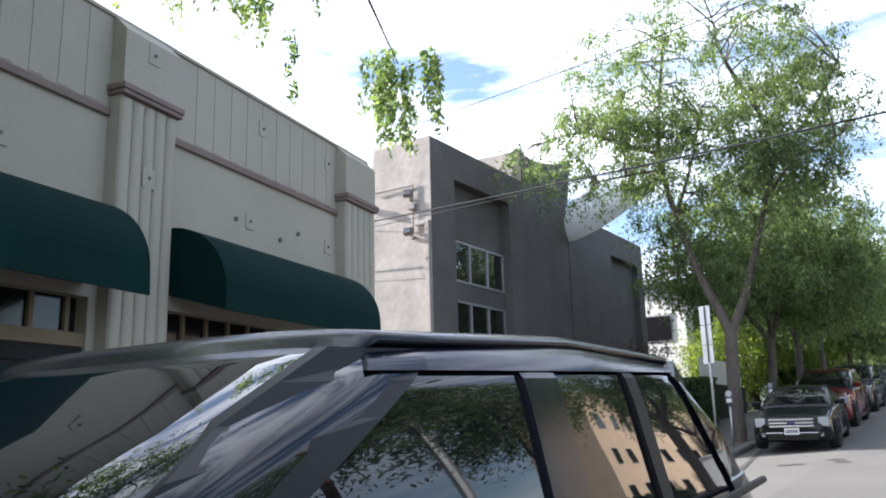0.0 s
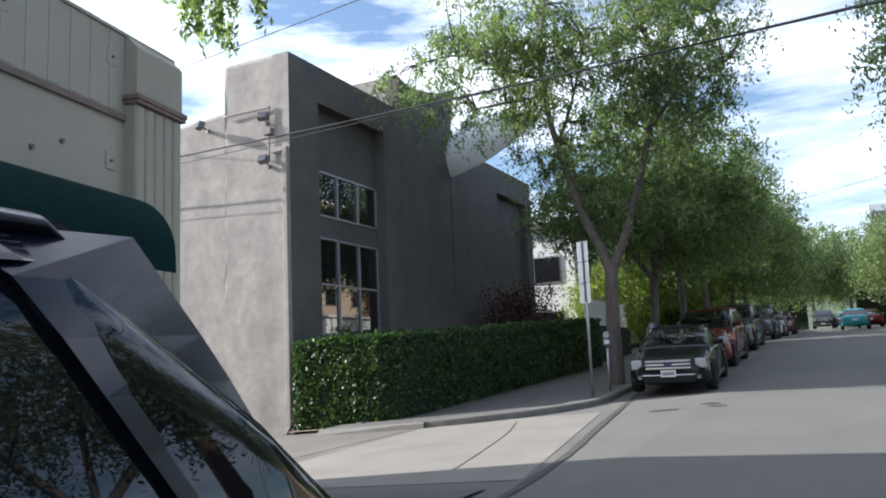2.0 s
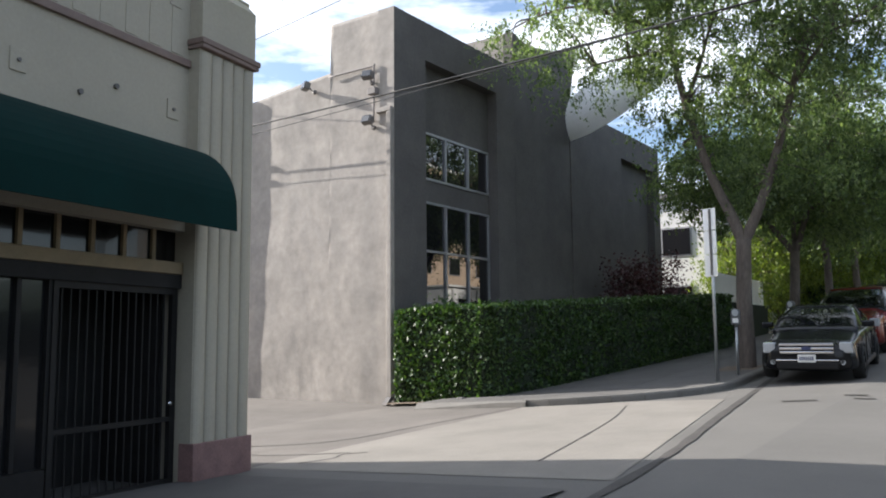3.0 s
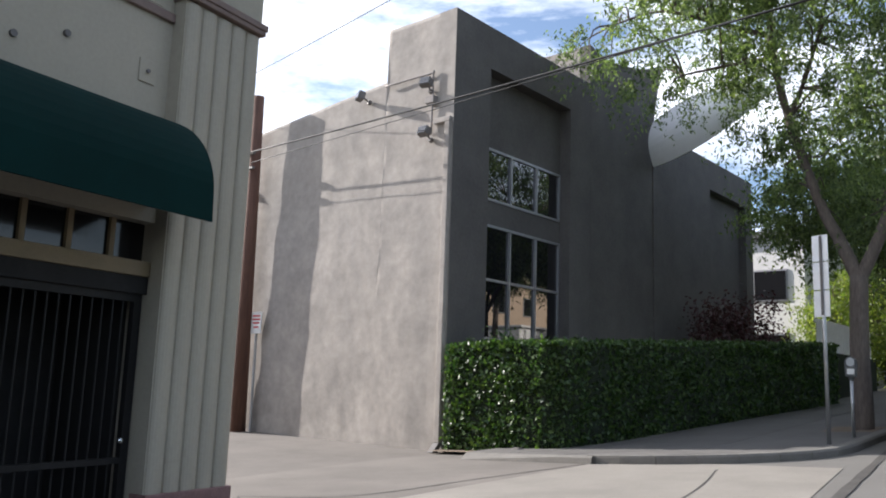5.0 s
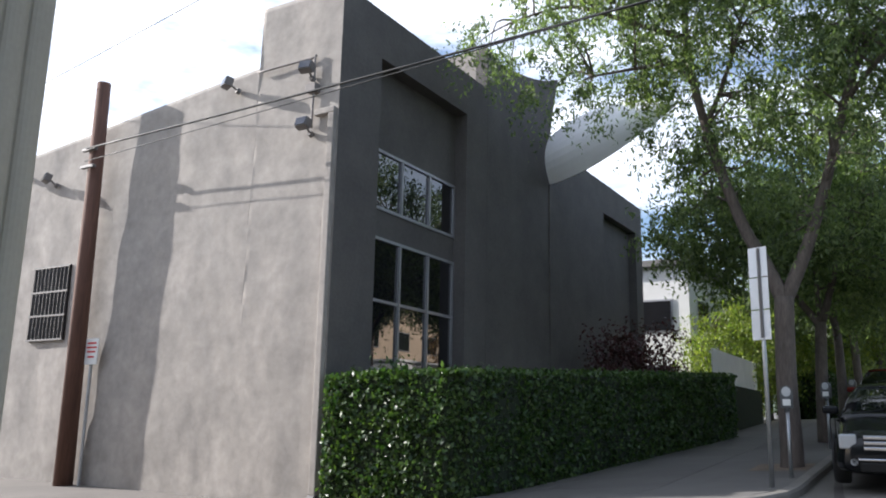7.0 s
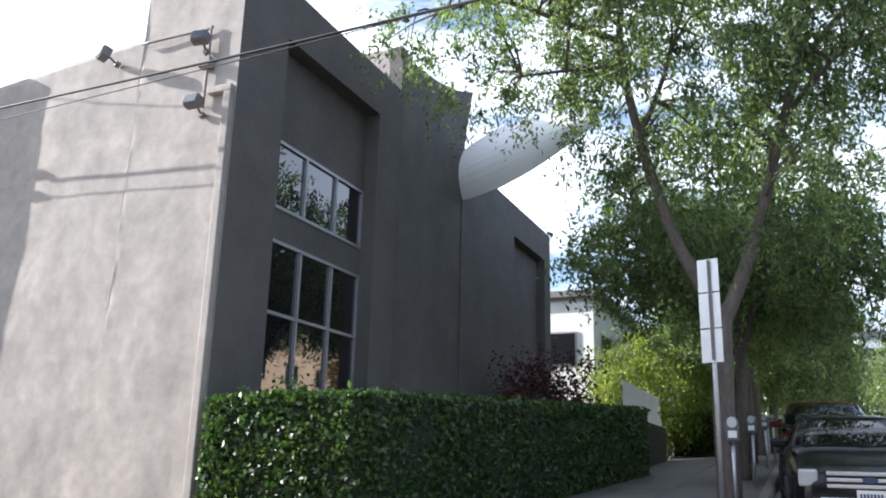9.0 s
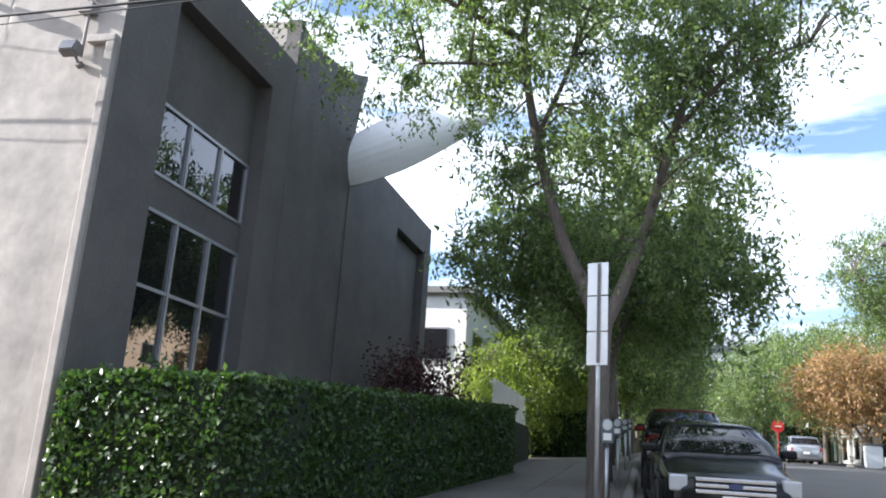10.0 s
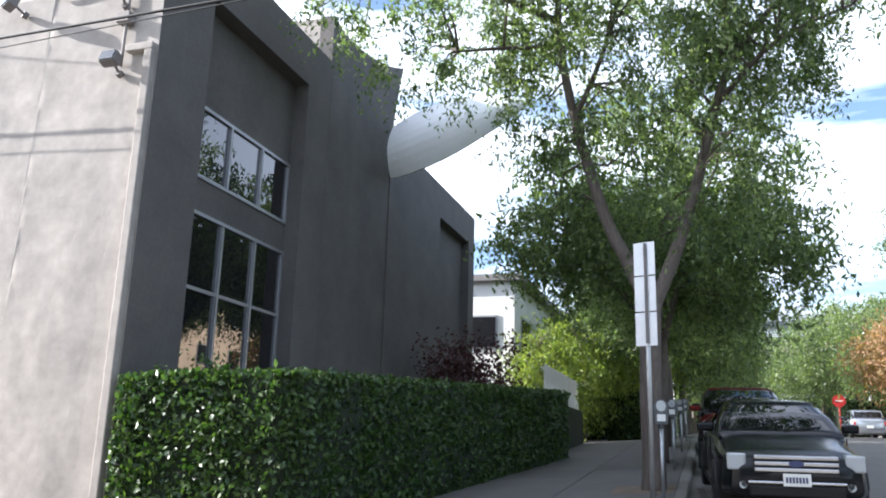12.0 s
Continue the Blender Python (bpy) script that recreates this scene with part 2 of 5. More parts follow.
def extrude(poly, a, b, axis="x"):
    """A prism over a 2D outline, from a to b along an axis."""
    bm = bmesh.new()
    put = {"x": lambda p, s: (s, p[0], p[1]), "y": lambda p, s: (p[0], s, p[1]), "z": lambda p, s: (p[0], p[1], s)}[axis]
    lo = [bm.verts.new(put(p, a)) for p in poly]
    hi = [bm.verts.new(put(p, b)) for p in poly]
    n = len(poly)
    bm.faces.new(lo)
    bm.faces.new(hi[::-1])
    for i in range(n):
        bm.faces.new((lo[i], lo[(i + 1) % n], hi[(i + 1) % n], hi[i]))
    bmesh.ops.recalc_face_normals(bm, faces=bm.faces)
    return bm


def tube(bm, pts, radii, n=8):
    pts = [Vector(p) for p in pts]
    if not isinstance(radii, (list, tuple)):
        radii = [radii] * len(pts)
    rings = []
    for i, p in enumerate(pts):
        d = (pts[min(i + 1, len(pts) - 1)] - pts[max(i - 1, 0)]).normalized()
        u = d.cross(Vector((0.31, 0.94, 0.11))).normalized()
        v = d.cross(u)
        rings.append([bm.verts.new(p + radii[i] * (math.cos(k * 2 * math.pi / n) * u + math.sin(k * 2 * math.pi / n) * v)) for k in range(n)])
    for a, b in zip(rings, rings[1:]):
        for k in range(n):
            bm.faces.new((a[k], a[(k + 1) % n], b[(k + 1) % n], b[k]))
    bm.faces.new(rings[0][::-1])
    bm.faces.new(rings[-1])
    return bm


def spline(pts, steps=6):
    """A smooth line through points."""
    pts = [Vector(p) for p in pts]
    out = []
    for i in range(len(pts) - 1):
        p0, p1, p2, p3 = pts[max(i - 1, 0)], pts[i], pts[i + 1], pts[min(i + 2, len(pts) - 1)]
        for s in range(steps):
            t = s / steps
            out.append(0.5 * (2 * p1 + (p2 - p0) * t + (2 * p0 - 5 * p1 + 4 * p2 - p3) * t * t + (3 * p1 - p0 - 3 * p2 + p3) * t ** 3))
    return out + [pts[-1]]


def sheet(name, xs, ys, mat, lift=0.0, label="", category="", edge=None):
    """A strip of ground that follows the slope; edge(y) may move its two sides."""
    bm = bmesh.new()
    rows = []
    for y in ys:
        xx = edge(y) if edge else xs
        rows.append([bm.verts.new((x, y, gz(x, y) + (lift(x, y) if callable(lift) else lift))) for x in xx])
    for a, b in zip(rows, rows[1:]):
        for k in range(len(a) - 1):
            bm.faces.new((a[k], a[k + 1], b[k + 1], b[k]))
    return tagged(mesh_object(name, bm, mat), label, category, kind="structure")


def leaf_mesh(name, centres, size, mat, rng, droop=0.5, ratio=0.4, outward=None):
    """Many small two-faced leaves, folded along the middle, at the given places."""
    n = len(centres)
    c = np.asarray(centres, float)
    d = rng.normal(size=(n, 3))
    d[:, 2] -= droop * 2
    d /= np.linalg.norm(d, axis=1)[:, None]
    up = rng.normal(size=(n, 3))
    if outward is not None:
        up = up * 0.55 + outward
    else:
        up[:, 2] += 0.6
    s = np.cross(d, up)
    s /= np.linalg.norm(s, axis=1)[:, None] + 1e-9
    nn = np.cross(s, d)
    ln = (size * rng.uniform(0.6, 1.3, n))[:, None]
    wd = ln * ratio
    v = np.stack([c - d * ln * 0.5, c + s * wd * 0.5 + nn * wd * 0.12, c + d * ln * 0.5, c - s * wd * 0.5 + nn * wd * 0.12], 1).reshape(-1, 3)
    me = bpy.data.meshes.new(name)
    me.vertices.add(4 * n)
    me.vertices.foreach_set("co", v.ravel())
    me.loops.add(6 * n)
    idx = np.arange(n)[:, None] * 4
    me.loops.foreach_set("vertex_index", np.concatenate([idx, idx + 1, idx + 2, idx, idx + 2, idx + 3], 1).ravel().astype(np.int32))
    me.polygons.add(2 * n)
    me.polygons.foreach_set("loop_start", np.arange(0, 6 * n, 3, dtype=np.int32))
    me.update(calc_edges=True)
    me.materials.append(mat)
    return new(name, me)


# ---- ground ----
road_ys = [-400, -120, -60, -30, -20] + [-15 + 2.5 * i for i in range(42)] + [95, 100, 130, 400, 1500, 4000]
sheet("ground", [-3000, -400, -80, -30, -18, -10.7, -7, -4, -1, 2, 6, 12, 40, 400, 3000], road_ys, M_ASPHALT,
      label="pale worn street asphalt rising gently uphill", category="road")


def apron_edge(y):
    t = (y - 9.7) / 8.0
    return [-6.55 + 0.0 * t, -5.4, -4.2, -3.0 - 0.4 * t, -1.75 - 1.25 * t]


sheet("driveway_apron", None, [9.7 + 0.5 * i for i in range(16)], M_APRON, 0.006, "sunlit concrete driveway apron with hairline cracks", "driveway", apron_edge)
sheet("alley_floor", [-30, -22, -16, -12, -10.7, -9, -7.5, -6.55], [9.75 + 0.5 * i for i in range(17)], M_ALLEY, 0.006, "worn brown-grey alley paving between two buildings", "alley")


def seam(name, pts, width, label, mat=M_TAR, lift=0.011):
    bm = bmesh.new()
    line = spline([(x, y, 0) for x, y in pts], 8)
    prev = None
    for i, p in enumerate(line):
        d = (line[min(i + 1, len(line) - 1)] - line[max(i - 1, 0)]).normalized()
        s = Vector((d.y, -d.x, 0)) * width * 0.5 * (0.8 + 0.4 * noise.noise(p * 2.0))
        a, b = p - s, p + s
        cur = [bm.verts.new((q.x, q.y, gz(q.x, q.y) + lift)) for q in (a, b)]
        if prev:
            bm.faces.new((prev[0], prev[1], cur[1], cur[0]))
        prev = cur
    return tagged(mesh_object(name, bm, mat), label, "pavement seam", kind="structure")


seam("gutter_seam", [(-1.5, 7.0), (-1.72, 10.8), (-2.3, 15), (-3.0, 20.5), (-3.25, 24)], 0.16, "dark tarred gutter seam along the street edge")
seam("apron_crack", [(-3.0, 10.6), (-3.4, 12.6), (-3.85, 14.6), (-4.4, 16.4)], 0.03, "thin dark crack across the driveway concrete")
seam("alley_joint", [(-8.6, 11.3), (-7.2, 12.0), (-6.9, 14.2), (-6.6, 16.6)], 0.05, "dark joint where the alley paving meets the driveway")
seam("alley_crack", [(-6.1, 10.1), (-5.9, 10.5), (-6.0, 10.8), (-5.75, 11.0)], 0.05, "short jagged crack in the driveway edge")
seam("alley_joint", [(-8.6, 11.3), (-7.4, 10.6), (-6.0, 10.95)], 0.04, "thin joint near the building corner")
for px, py, w in ((-1.6, 16.6, 0.5), (-0.9, 17.4, 0.35), (-0.7, 16.9, 0.3)):
    seam("road_patch", [(px - w / 2, py), (px + w / 2, py + 0.05)], 0.22, "small dark tar patch on the street")


def slab(name, poly, parent, top=0.13, thick=0.16):
    """One paving slab over a quadrilateral, following the slope, with chamfered rim."""
    bm = bmesh.new()
    cx, cy = sum(p[0] for p in poly) / len(poly), sum(p[1] for p in poly) / len(poly)
    lo = [bm.verts.new((x, y, gz(x, y) + top - thick)) for x, y in poly]
    mid = [bm.verts.new((x, y, gz(x, y) + top - 0.008)) for x, y in poly]
    hi = [bm.verts.new((x + (cx - x) * 0.012, y + (cy - y) * 0.012, gz(x, y) + top)) for x, y in poly]
    n = len(poly)
    for a, b in ((lo, mid), (mid, hi)):
        for i in range(n):
            bm.faces.new((a[i], a[(i + 1) % n], b[(i + 1) % n], b[i]))
    bm.faces.new(hi)
    bmesh.ops.recalc_face_normals(bm, faces=bm.faces)
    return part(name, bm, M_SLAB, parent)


def kerb_x(y):
    """The face of the far kerb, with its rounded corner at the alley mouth."""
    if y >= 19.5:
        return -3.42
    t = min(1.0, max(0.0, (19.5 - y) / 2.9))
    return -3.42 - 3.6 * (1 - math.sqrt(max(0.0, 1 - t * t)))


pavement = thing("pavement_far", (-6, 20, gz(-6, 20)), "grey concrete pavement slabs along the hedge", "pavement", kind="structure")
y = 16.7
while y < 47:
    y2 = y + 1.45
    k1, k2 = kerb_x(y) - 0.17, kerb_x(y2) - 0.17
    for i in range(3):
        xs1 = [-9.2 + (k1 + 9.2) * i / 3, -9.2 + (k1 + 9.2) * (i + 1) / 3]
        xs2 = [-9.2 + (k2 + 9.2) * i / 3, -9.2 + (k2 + 9.2) * (i + 1) / 3]
        g = 0.006
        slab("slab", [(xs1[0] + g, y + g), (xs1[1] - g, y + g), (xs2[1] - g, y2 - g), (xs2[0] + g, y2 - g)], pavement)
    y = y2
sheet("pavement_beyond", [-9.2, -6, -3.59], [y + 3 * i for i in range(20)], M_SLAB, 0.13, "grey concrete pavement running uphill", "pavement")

kerb = thing("kerb_far", (-3.5, 18, gz(-3.5, 18)), "worn concrete kerb rounding into the alley", "kerb", kind="structure")
cuts = [16.63, 16.7, 16.85, 17.1, 17.45, 17.9, 18.4, 19.0, 19.7] + [19.7 + 2.4 * i for i in range(1, 30)]
for a, b in zip(cuts, cuts[1:]):
    bm = bmesh.new()
    rows = []
    for yy in (a + 0.004, b - 0.004):
        kx = kerb_x(yy)
        zg = gz(kx, yy)
        rows.append([bm.verts.new(p) for p in ((kx + 0.02, yy, zg - 0.05), (kx + 0.015, yy, zg + 0.10), (kx - 0.015, yy, zg + 0.135), (kx - 0.165, yy, zg + 0.137), (kx - 0.165, yy, zg - 0.05))])
    for k in range(4):
        bm.faces.new((rows[0][k], rows[0][k + 1], rows[1][k + 1], rows[1][k]))
    bm.faces.new(rows[0][::-1])
    bm.faces.new(rows[1])
    bmesh.ops.recalc_face_normals(bm, faces=bm.faces)
    part("kerb_stone", bm, M_KERB, kerb)
bm = bmesh.new()
rows = []
for i in range(9):
    xx = -9.2 + (kerb_x(16.63) + 9.2) * i / 8
    zg = gz(xx, 16.6)
    h = 0.13 - 0.09 * max(0, (-7.2 - xx) / 2)
    rows.append([bm.verts.new(p) for p in ((xx, 16.53, zg - 0.05), (xx, 16.54, zg + h - 0.03), (xx, 16.57, zg + h), (xx, 16.7, zg + 0.13), (xx, 16.7, zg - 0.05))])
for a, b in zip(rows, rows[1:]):
    for k in range(4):
        bm.faces.new((a[k], a[k + 1], b[k + 1], b[k]))
bmesh.ops.recalc_face_normals(bm, faces=bm.faces)
part("kerb_return", bm, M_KERB, kerb)


def near_lift(x, y):
    return 0.125 if y < 6.5 else max(0.01, 0.125 - 0.04 * (y - 6.5))


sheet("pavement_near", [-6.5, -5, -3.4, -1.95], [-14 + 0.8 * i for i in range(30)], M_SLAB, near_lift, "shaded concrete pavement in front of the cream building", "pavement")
sheet("kerb_near", [-1.95, -1.8, -1.79], [-14 + 0.8 * i for i in range(28)], M_KERB, lambda x, y: near_lift(x, y) + 0.004 if x < -1.795 else -0.02, "concrete kerb beside the parked dark wagon", "kerb")
sheet("pavement_across", [7.2, 7.21, 9.2], [-20 + 4 * i for i in range(30)], M_SLAB, lambda x, y: -0.02 if x < 7.205 else 0.13, "pavement across the street", "pavement")


def pieces(name, mat, parent, label, *pairs):
    for a, b in pairs:
        part(name, boxes((a, b)), mat, parent, label)


# ---- cream building ----
WX = -6.64
cream = thing("cream_building", (WX, 0, gz(WX, 0)), "single-storey cream painted shopfront with fluted pilasters and green awnings", "building")
TOP = 5.86
pieces("wall", M_CREAM, cream, "", ((WX, -14, 3.9), (WX - 0.3, 9.6, TOP)), ((WX, -14, -0.8), (WX - 0.3, 0.6, 3.9)), ((WX, 3.75, -0.6), (WX - 0.3, 4.8, 3.9)),
                   ((WX, 8.6, -0.5), (WX - 0.3, 9.6, 3.9)), ((WX, 0.6, 2.78), (WX - 0.3, 3.75, 3.9)), ((WX, 4.8, 2.78), (WX - 0.3, 8.6, 3.9)),
                   ((WX - 0.3, 9.3, -0.5), (-22, 9.6, TOP)))
part("roof", boxes(((WX - 0.3, -14, 5.0), (-22, 9.3, 5.2))), M_ROOF, cream)
part("back_wall", boxes(((-22, -14, -1), (-22.3, 9.6, TOP))), M_CREAM, cream)
part("end_wall", boxes(((WX - 0.3, -14, -1), (-22, -14.3, TOP))), M_CREAM, cream)
part("coping", boxes(((WX + 0.03, -14, TOP), (WX - 0.33, 9.63, TOP + 0.05)), bevel=0.012), M_CREAM, cream)
# shallow upright ribs of the parapet
y = -6.0
while y < 8.4:
    if not any(abs(y - c) < 0.6 for c in (4.28, 9.1, 0.1, -3.3)):
        part("parapet_rib", boxes(((WX, y, 4.84), (WX + 0.008, y + 0.17, TOP - 0.01)), bevel=0.003), M_CREAM, cream)
    y += 0.34
for a, b in ((-6, -0.36), (0.56, 3.84), (4.71, 8.57)):
    part("band", boxes(((WX, a, 4.72), (WX + 0.045, b, 4.81)), bevel=0.01), M_BAND, cream, "brown moulded band")


def pilaster(y0, y1, base):
    x1 = WX + 0.19
    bm = bmesh.new()
    box(bm, (WX, y0, base + 0.42), (x1 - 0.03, y1, 4.95))
    part("pilaster", bm, M_CREAM, cream, "fluted cream pilaster")
    n = 5
    w = (y1 - y0) / n
    for i in range(n):
        fl = []
        for k in range(9):
            a = math.pi * k / 8
            fl.append((y0 + w * (i + 0.5) - math.cos(a) * w * 0.46, x1 - 0.032 + math.sin(a) * 0.045))
        bm = extrude([(p[1], p[0]) for p in fl], base + 0.42, 4.92, "z")
        part("flute", bm, M_CREAM, cream, smooth=False)
    part("pilaster_band", boxes(((WX, y0 - 0.03, 4.95), (x1 + 0.045, y1 + 0.03, 5.0)), ((WX, y0 - 0.045, 5.0), (x1 + 0.06, y1 + 0.045, 5.07)), bevel=0.01), M_BAND, cream)
    top = extrude([(WX, 5.07), (x1, 5.07), (x1, TOP - 0.16), (WX + 0.01, TOP + 0.03)], y0, y1, "y")
    part("pilaster_cap", top, M_CREAM, cream)
    part("pilaster_base", boxes(((WX, y0 - 0.015, base - 0.1), (x1 + 0.03, y1 + 0.02, base + 0.43)), bevel=0.01), M_BASE, cream, "maroon painted base")


pilaster(8.58, 9.56, -0.05)
pilaster(3.85, 4.7, -0.2)
pilaster(-0.35, 0.55, -0.35)
pilaster(-3.8, -2.9, -0.5)
# anchor plates and vents on the wall
for py, pz in ((6.35, 4.13), (8.33, 4.16), (8.33, 5.5), (6.6, 5.5), (4.28, 4.13), (4.28, 5.55), (2.6, 4.13)):
    off = 0.185 if 3.8 < py < 4.75 else 0.0
    pl = part("anchor_plate", boxes(((WX + off, py - 0.09, pz - 0.11), (WX + off + 0.015, py + 0.09, pz + 0.11)), bevel=0.005), M_CREAM, cream)
    part("bolt", tube(bmesh.new(), [(WX + off + 0.01, py, pz), (WX + off + 0.035, py, pz)], 0.02, 8), M_LAMPGREY, pl)
for py, pz in ((7.5, 4.2), (6.05, 4.1), (7.05, 4.02)):
    part("wall_vent", tube(bmesh.new(), [(WX, py, pz), (WX + 0.03, py, pz)], 0.03, 10), M_LAMPGREY, cream, "small dark round vent")


def awning(y0, y1):
    aw = thing("awning", (WX, (y0 + y1) / 2, 2.75), "rounded dark green canvas awning over a shopfront", "awning", "shop awnings")
    arc = [(WX + 0.82 * math.sin(a), 2.95 + 0.77 * math.cos(a)) for a in [math.pi / 2 * k / 12 for k in range(13)]]
    outline = arc + [(WX + 0.83, 2.72), (WX + 0.81, 2.72)]
    inner = [(WX + 0.79 * math.sin(a), 2.95 + 0.74 * math.cos(a)) for a in [math.pi / 2 * k / 12 for k in range(13)]]
    part("canvas", extrude(outline + inner[::-1], y0, y1, "y"), M_AWNING, aw, smooth=False)
    for yy in (y0, y1 - 0.02):
        part("end_panel", extrude(arc + [(WX + 0.82, 2.72), (WX + 0.0, 2.95)], yy + 0.002, yy + 0.018, "y"), M_AWNING, aw)
    for yy in (y0 + 0.04, (y0 + y1) / 2, y1 - 0.06):
        part("rib", tube(bmesh.new(), [(WX + 0.76 * math.sin(a), yy, 2.95 + 0.71 * math.cos(a)) for a in [math.pi / 2 * k / 8 for k in range(9)]], 0.014, 6), M_STEEL, aw)
    part("valance_rail", tube(bmesh.new(), [(WX + 0.78, y0 + 0.03, 2.74), (WX + 0.78, y1 - 0.03, 2.74)], 0.015, 6), M_STEEL, aw)
    return aw


AWNINGS = [awning(4.85, 8.5), awning(0.2, 3.7)]


def shopfront(y0, y1, base):
    """Recessed gate, side window and transom under an awning."""
    # Recess lined in near-black, so its deep shade is painted on the panels.
    pieces("recess_shade_panel", M_DARK, cream, "", ((WX - 1.2, y0, base), (WX - 1.25, y1, 2.78)), ((WX - 0.3, y0, base), (WX - 1.2, y0 + 0.05, 2.78)),
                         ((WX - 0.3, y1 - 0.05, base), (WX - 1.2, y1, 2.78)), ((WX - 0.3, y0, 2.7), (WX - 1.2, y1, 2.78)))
    part("step", boxes(((WX - 1.2, y0, base - 0.2), (WX, y1, base + 0.03))), M_SLAB, cream)
    part("transom_beam", boxes(((WX - 0.25, y0, 2.28), (WX - 0.02, y1, 2.42)), bevel=0.01), M_TANWOOD, cream, "tan painted transom beam")
    yy = y0 + 0.05
    while yy < y1 - 0.1:
        part("transom_bar", boxes(((WX - 0.2, yy, 2.42), (WX - 0.12, yy + 0.05, 2.78))), M_TANWOOD, cream)
        part("transom_pane", boxes(((WX - 0.17, yy + 0.05, 2.42), (WX - 0.16, min(yy + 0.42, y1), 2.78))), M_SHOPGLASS, cream)
        yy += 0.42
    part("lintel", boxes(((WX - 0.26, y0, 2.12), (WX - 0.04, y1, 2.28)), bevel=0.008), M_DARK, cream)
    mid = y1 - 1.7
    win = part("shop_window", boxes(((WX - 0.16, y0 + 0.08, base + 0.45), (WX - 0.15, mid, 2.12))), M_SHOPGLASS, cream, "dark shop window")
    for a in [y0 + 0.02 + (mid - y0 - 0.04) * k / 6 for k in range(7)]:
        part("window_bar", boxes(((WX - 0.18, a, base + 0.46), (WX - 0.1, a + 0.05, 2.12))), M_GATE, win)
    part("stall_riser", boxes(((WX - 0.2, y0, base), (WX - 0.08, mid, base + 0.45))), M_GATE, win)
    gate = part("security_gate", boxes(((WX - 0.14, mid + 0.02, base + 0.03), (WX - 0.08, mid + 0.08, 2.12))), M_GATE, cream, "black iron security gate, closed")
    part("gate_stile", boxes(((WX - 0.14, y1 - 0.1, base + 0.03), (WX - 0.08, y1 - 0.02, 2.12))), M_GATE, gate)
    for z0, z1 in ((2.05, 2.12), (base + 0.75, base + 0.8), (base + 0.06, base + 0.12)):
        part("gate_rail", boxes(((WX - 0.14, mid + 0.08, z0), (WX - 0.08, y1 - 0.1, z1))), M_GATE, gate)
    a = mid + 0.14
    while a < y1 - 0.12:
        part("bar", tube(bmesh.new(), [(WX - 0.11, a, base + 0.08), (WX - 0.11, a, 2.08)], 0.009, 6), M_GATE, gate)
        a += 0.105
    bm = bmesh.new()
    bmesh.ops.create_icosphere(bm, subdivisions=2, radius=0.03, matrix=Matrix.Translation((WX - 0.06, y1 - 0.13, base + 0.95)))
    part("knob", bm, M_CHROME, gate, "bright round knob", smooth=True)


shopfront(4.8, 8.6, -0.12)
shopfront(0.6, 3.75, -0.28)

# the front stands at a slight angle to the street, turned about its alley corner
TURN = Matrix.Translation((WX, 9.6, 0)) @ Matrix.Rotation(radians(9.8), 4, "Z") @ Matrix.Translation((-WX, -9.6, 0))
for ob in [cream] + AWNINGS:
    ob.matrix_basis = TURN @ Matrix.Translation(ob.location)

# ---- grey stucco building ----
GX, GY = -10.7, 17.8
grey = thing("grey_building", (GX, GY, 0), "two-storey grey stucco building with tall dark windows and a scooped parapet", "building")
pieces("corner_wall", M_STUCCO_SHADE, grey, "", ((GX, GY, -0.4), (GX - 0.5, 19.1, 9.71)), ((GX, 22.6, -0.4), (GX - 0.5, 23.7, 9.71)), ((GX, 19.1, 8.69), (GX - 0.5, 22.6, 9.71)),
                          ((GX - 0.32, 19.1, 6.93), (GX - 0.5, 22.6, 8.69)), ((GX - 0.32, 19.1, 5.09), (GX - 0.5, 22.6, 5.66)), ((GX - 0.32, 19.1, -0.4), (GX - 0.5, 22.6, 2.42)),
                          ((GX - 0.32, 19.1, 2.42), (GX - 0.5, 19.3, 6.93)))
# the side wall on the alley, its top falling away from the street
def side_top(x):
    if x > -12.83:
        return 9.71
    return 8.42 - 0.82 * (-12.83 - x) / 8.67 if x > -21.5 else 7.6 - 0.4 * (-21.5 - x) / 8.5


def trowel(x, z):
    """The uneven hand-trowelled face of the wall, in metres out of true."""
    a = noise.noise(Vector((x * 0.45, z * 0.3, 2.0))) * 0.03
    b = noise.noise(Vector((x * 1.1 + z * 0.5, z * 0.8 - x * 0.3, 7.0))) * 0.018
    c = noise.noise(Vector((x * 2.6 + z * 1.1, z * 1.7 - x * 0.8, 4.0))) * 0.009
    return a + b + c


bm = bmesh.new()
side_xs = [GX - 0.5 - 0.1 * k for k in range(17)] + [-12.83, -12.831] + [-12.9 - 0.1 * k for k in range(100)] + [-23 - 0.7 * k for k in range(11)]
face = [[bm.verts.new((x, GY + trowel(x, z) * min(1.0, (GX - 0.5 - x) * 2.0), z)) for z in [-0.4 + (side_top(x) + 0.4) * k / 95 for k in range(96)]] for x in side_xs]
rear = [[bm.verts.new((x, GY + 0.35, z)) for z in (-0.4, side_top(x))] for x in side_xs]
for k in range(len(side_xs) - 1):
    for m in range(95):
        bm.faces.new((face[k][m], face[k][m + 1], face[k + 1][m + 1], face[k + 1][m])).smooth = True
    bm.faces.new((face[k][95], rear[k][1], rear[k + 1][1], face[k + 1][95]))
    bm.faces.new((rear[k][0], rear[k + 1][0], rear[k + 1][1], rear[k][1]))
bmesh.ops.recalc_face_normals(bm, faces=bm.faces)
part("side_wall", bm, M_STUCCO_LIT, grey, "trowelled stucco side wall with sunlight in its lighter tone")
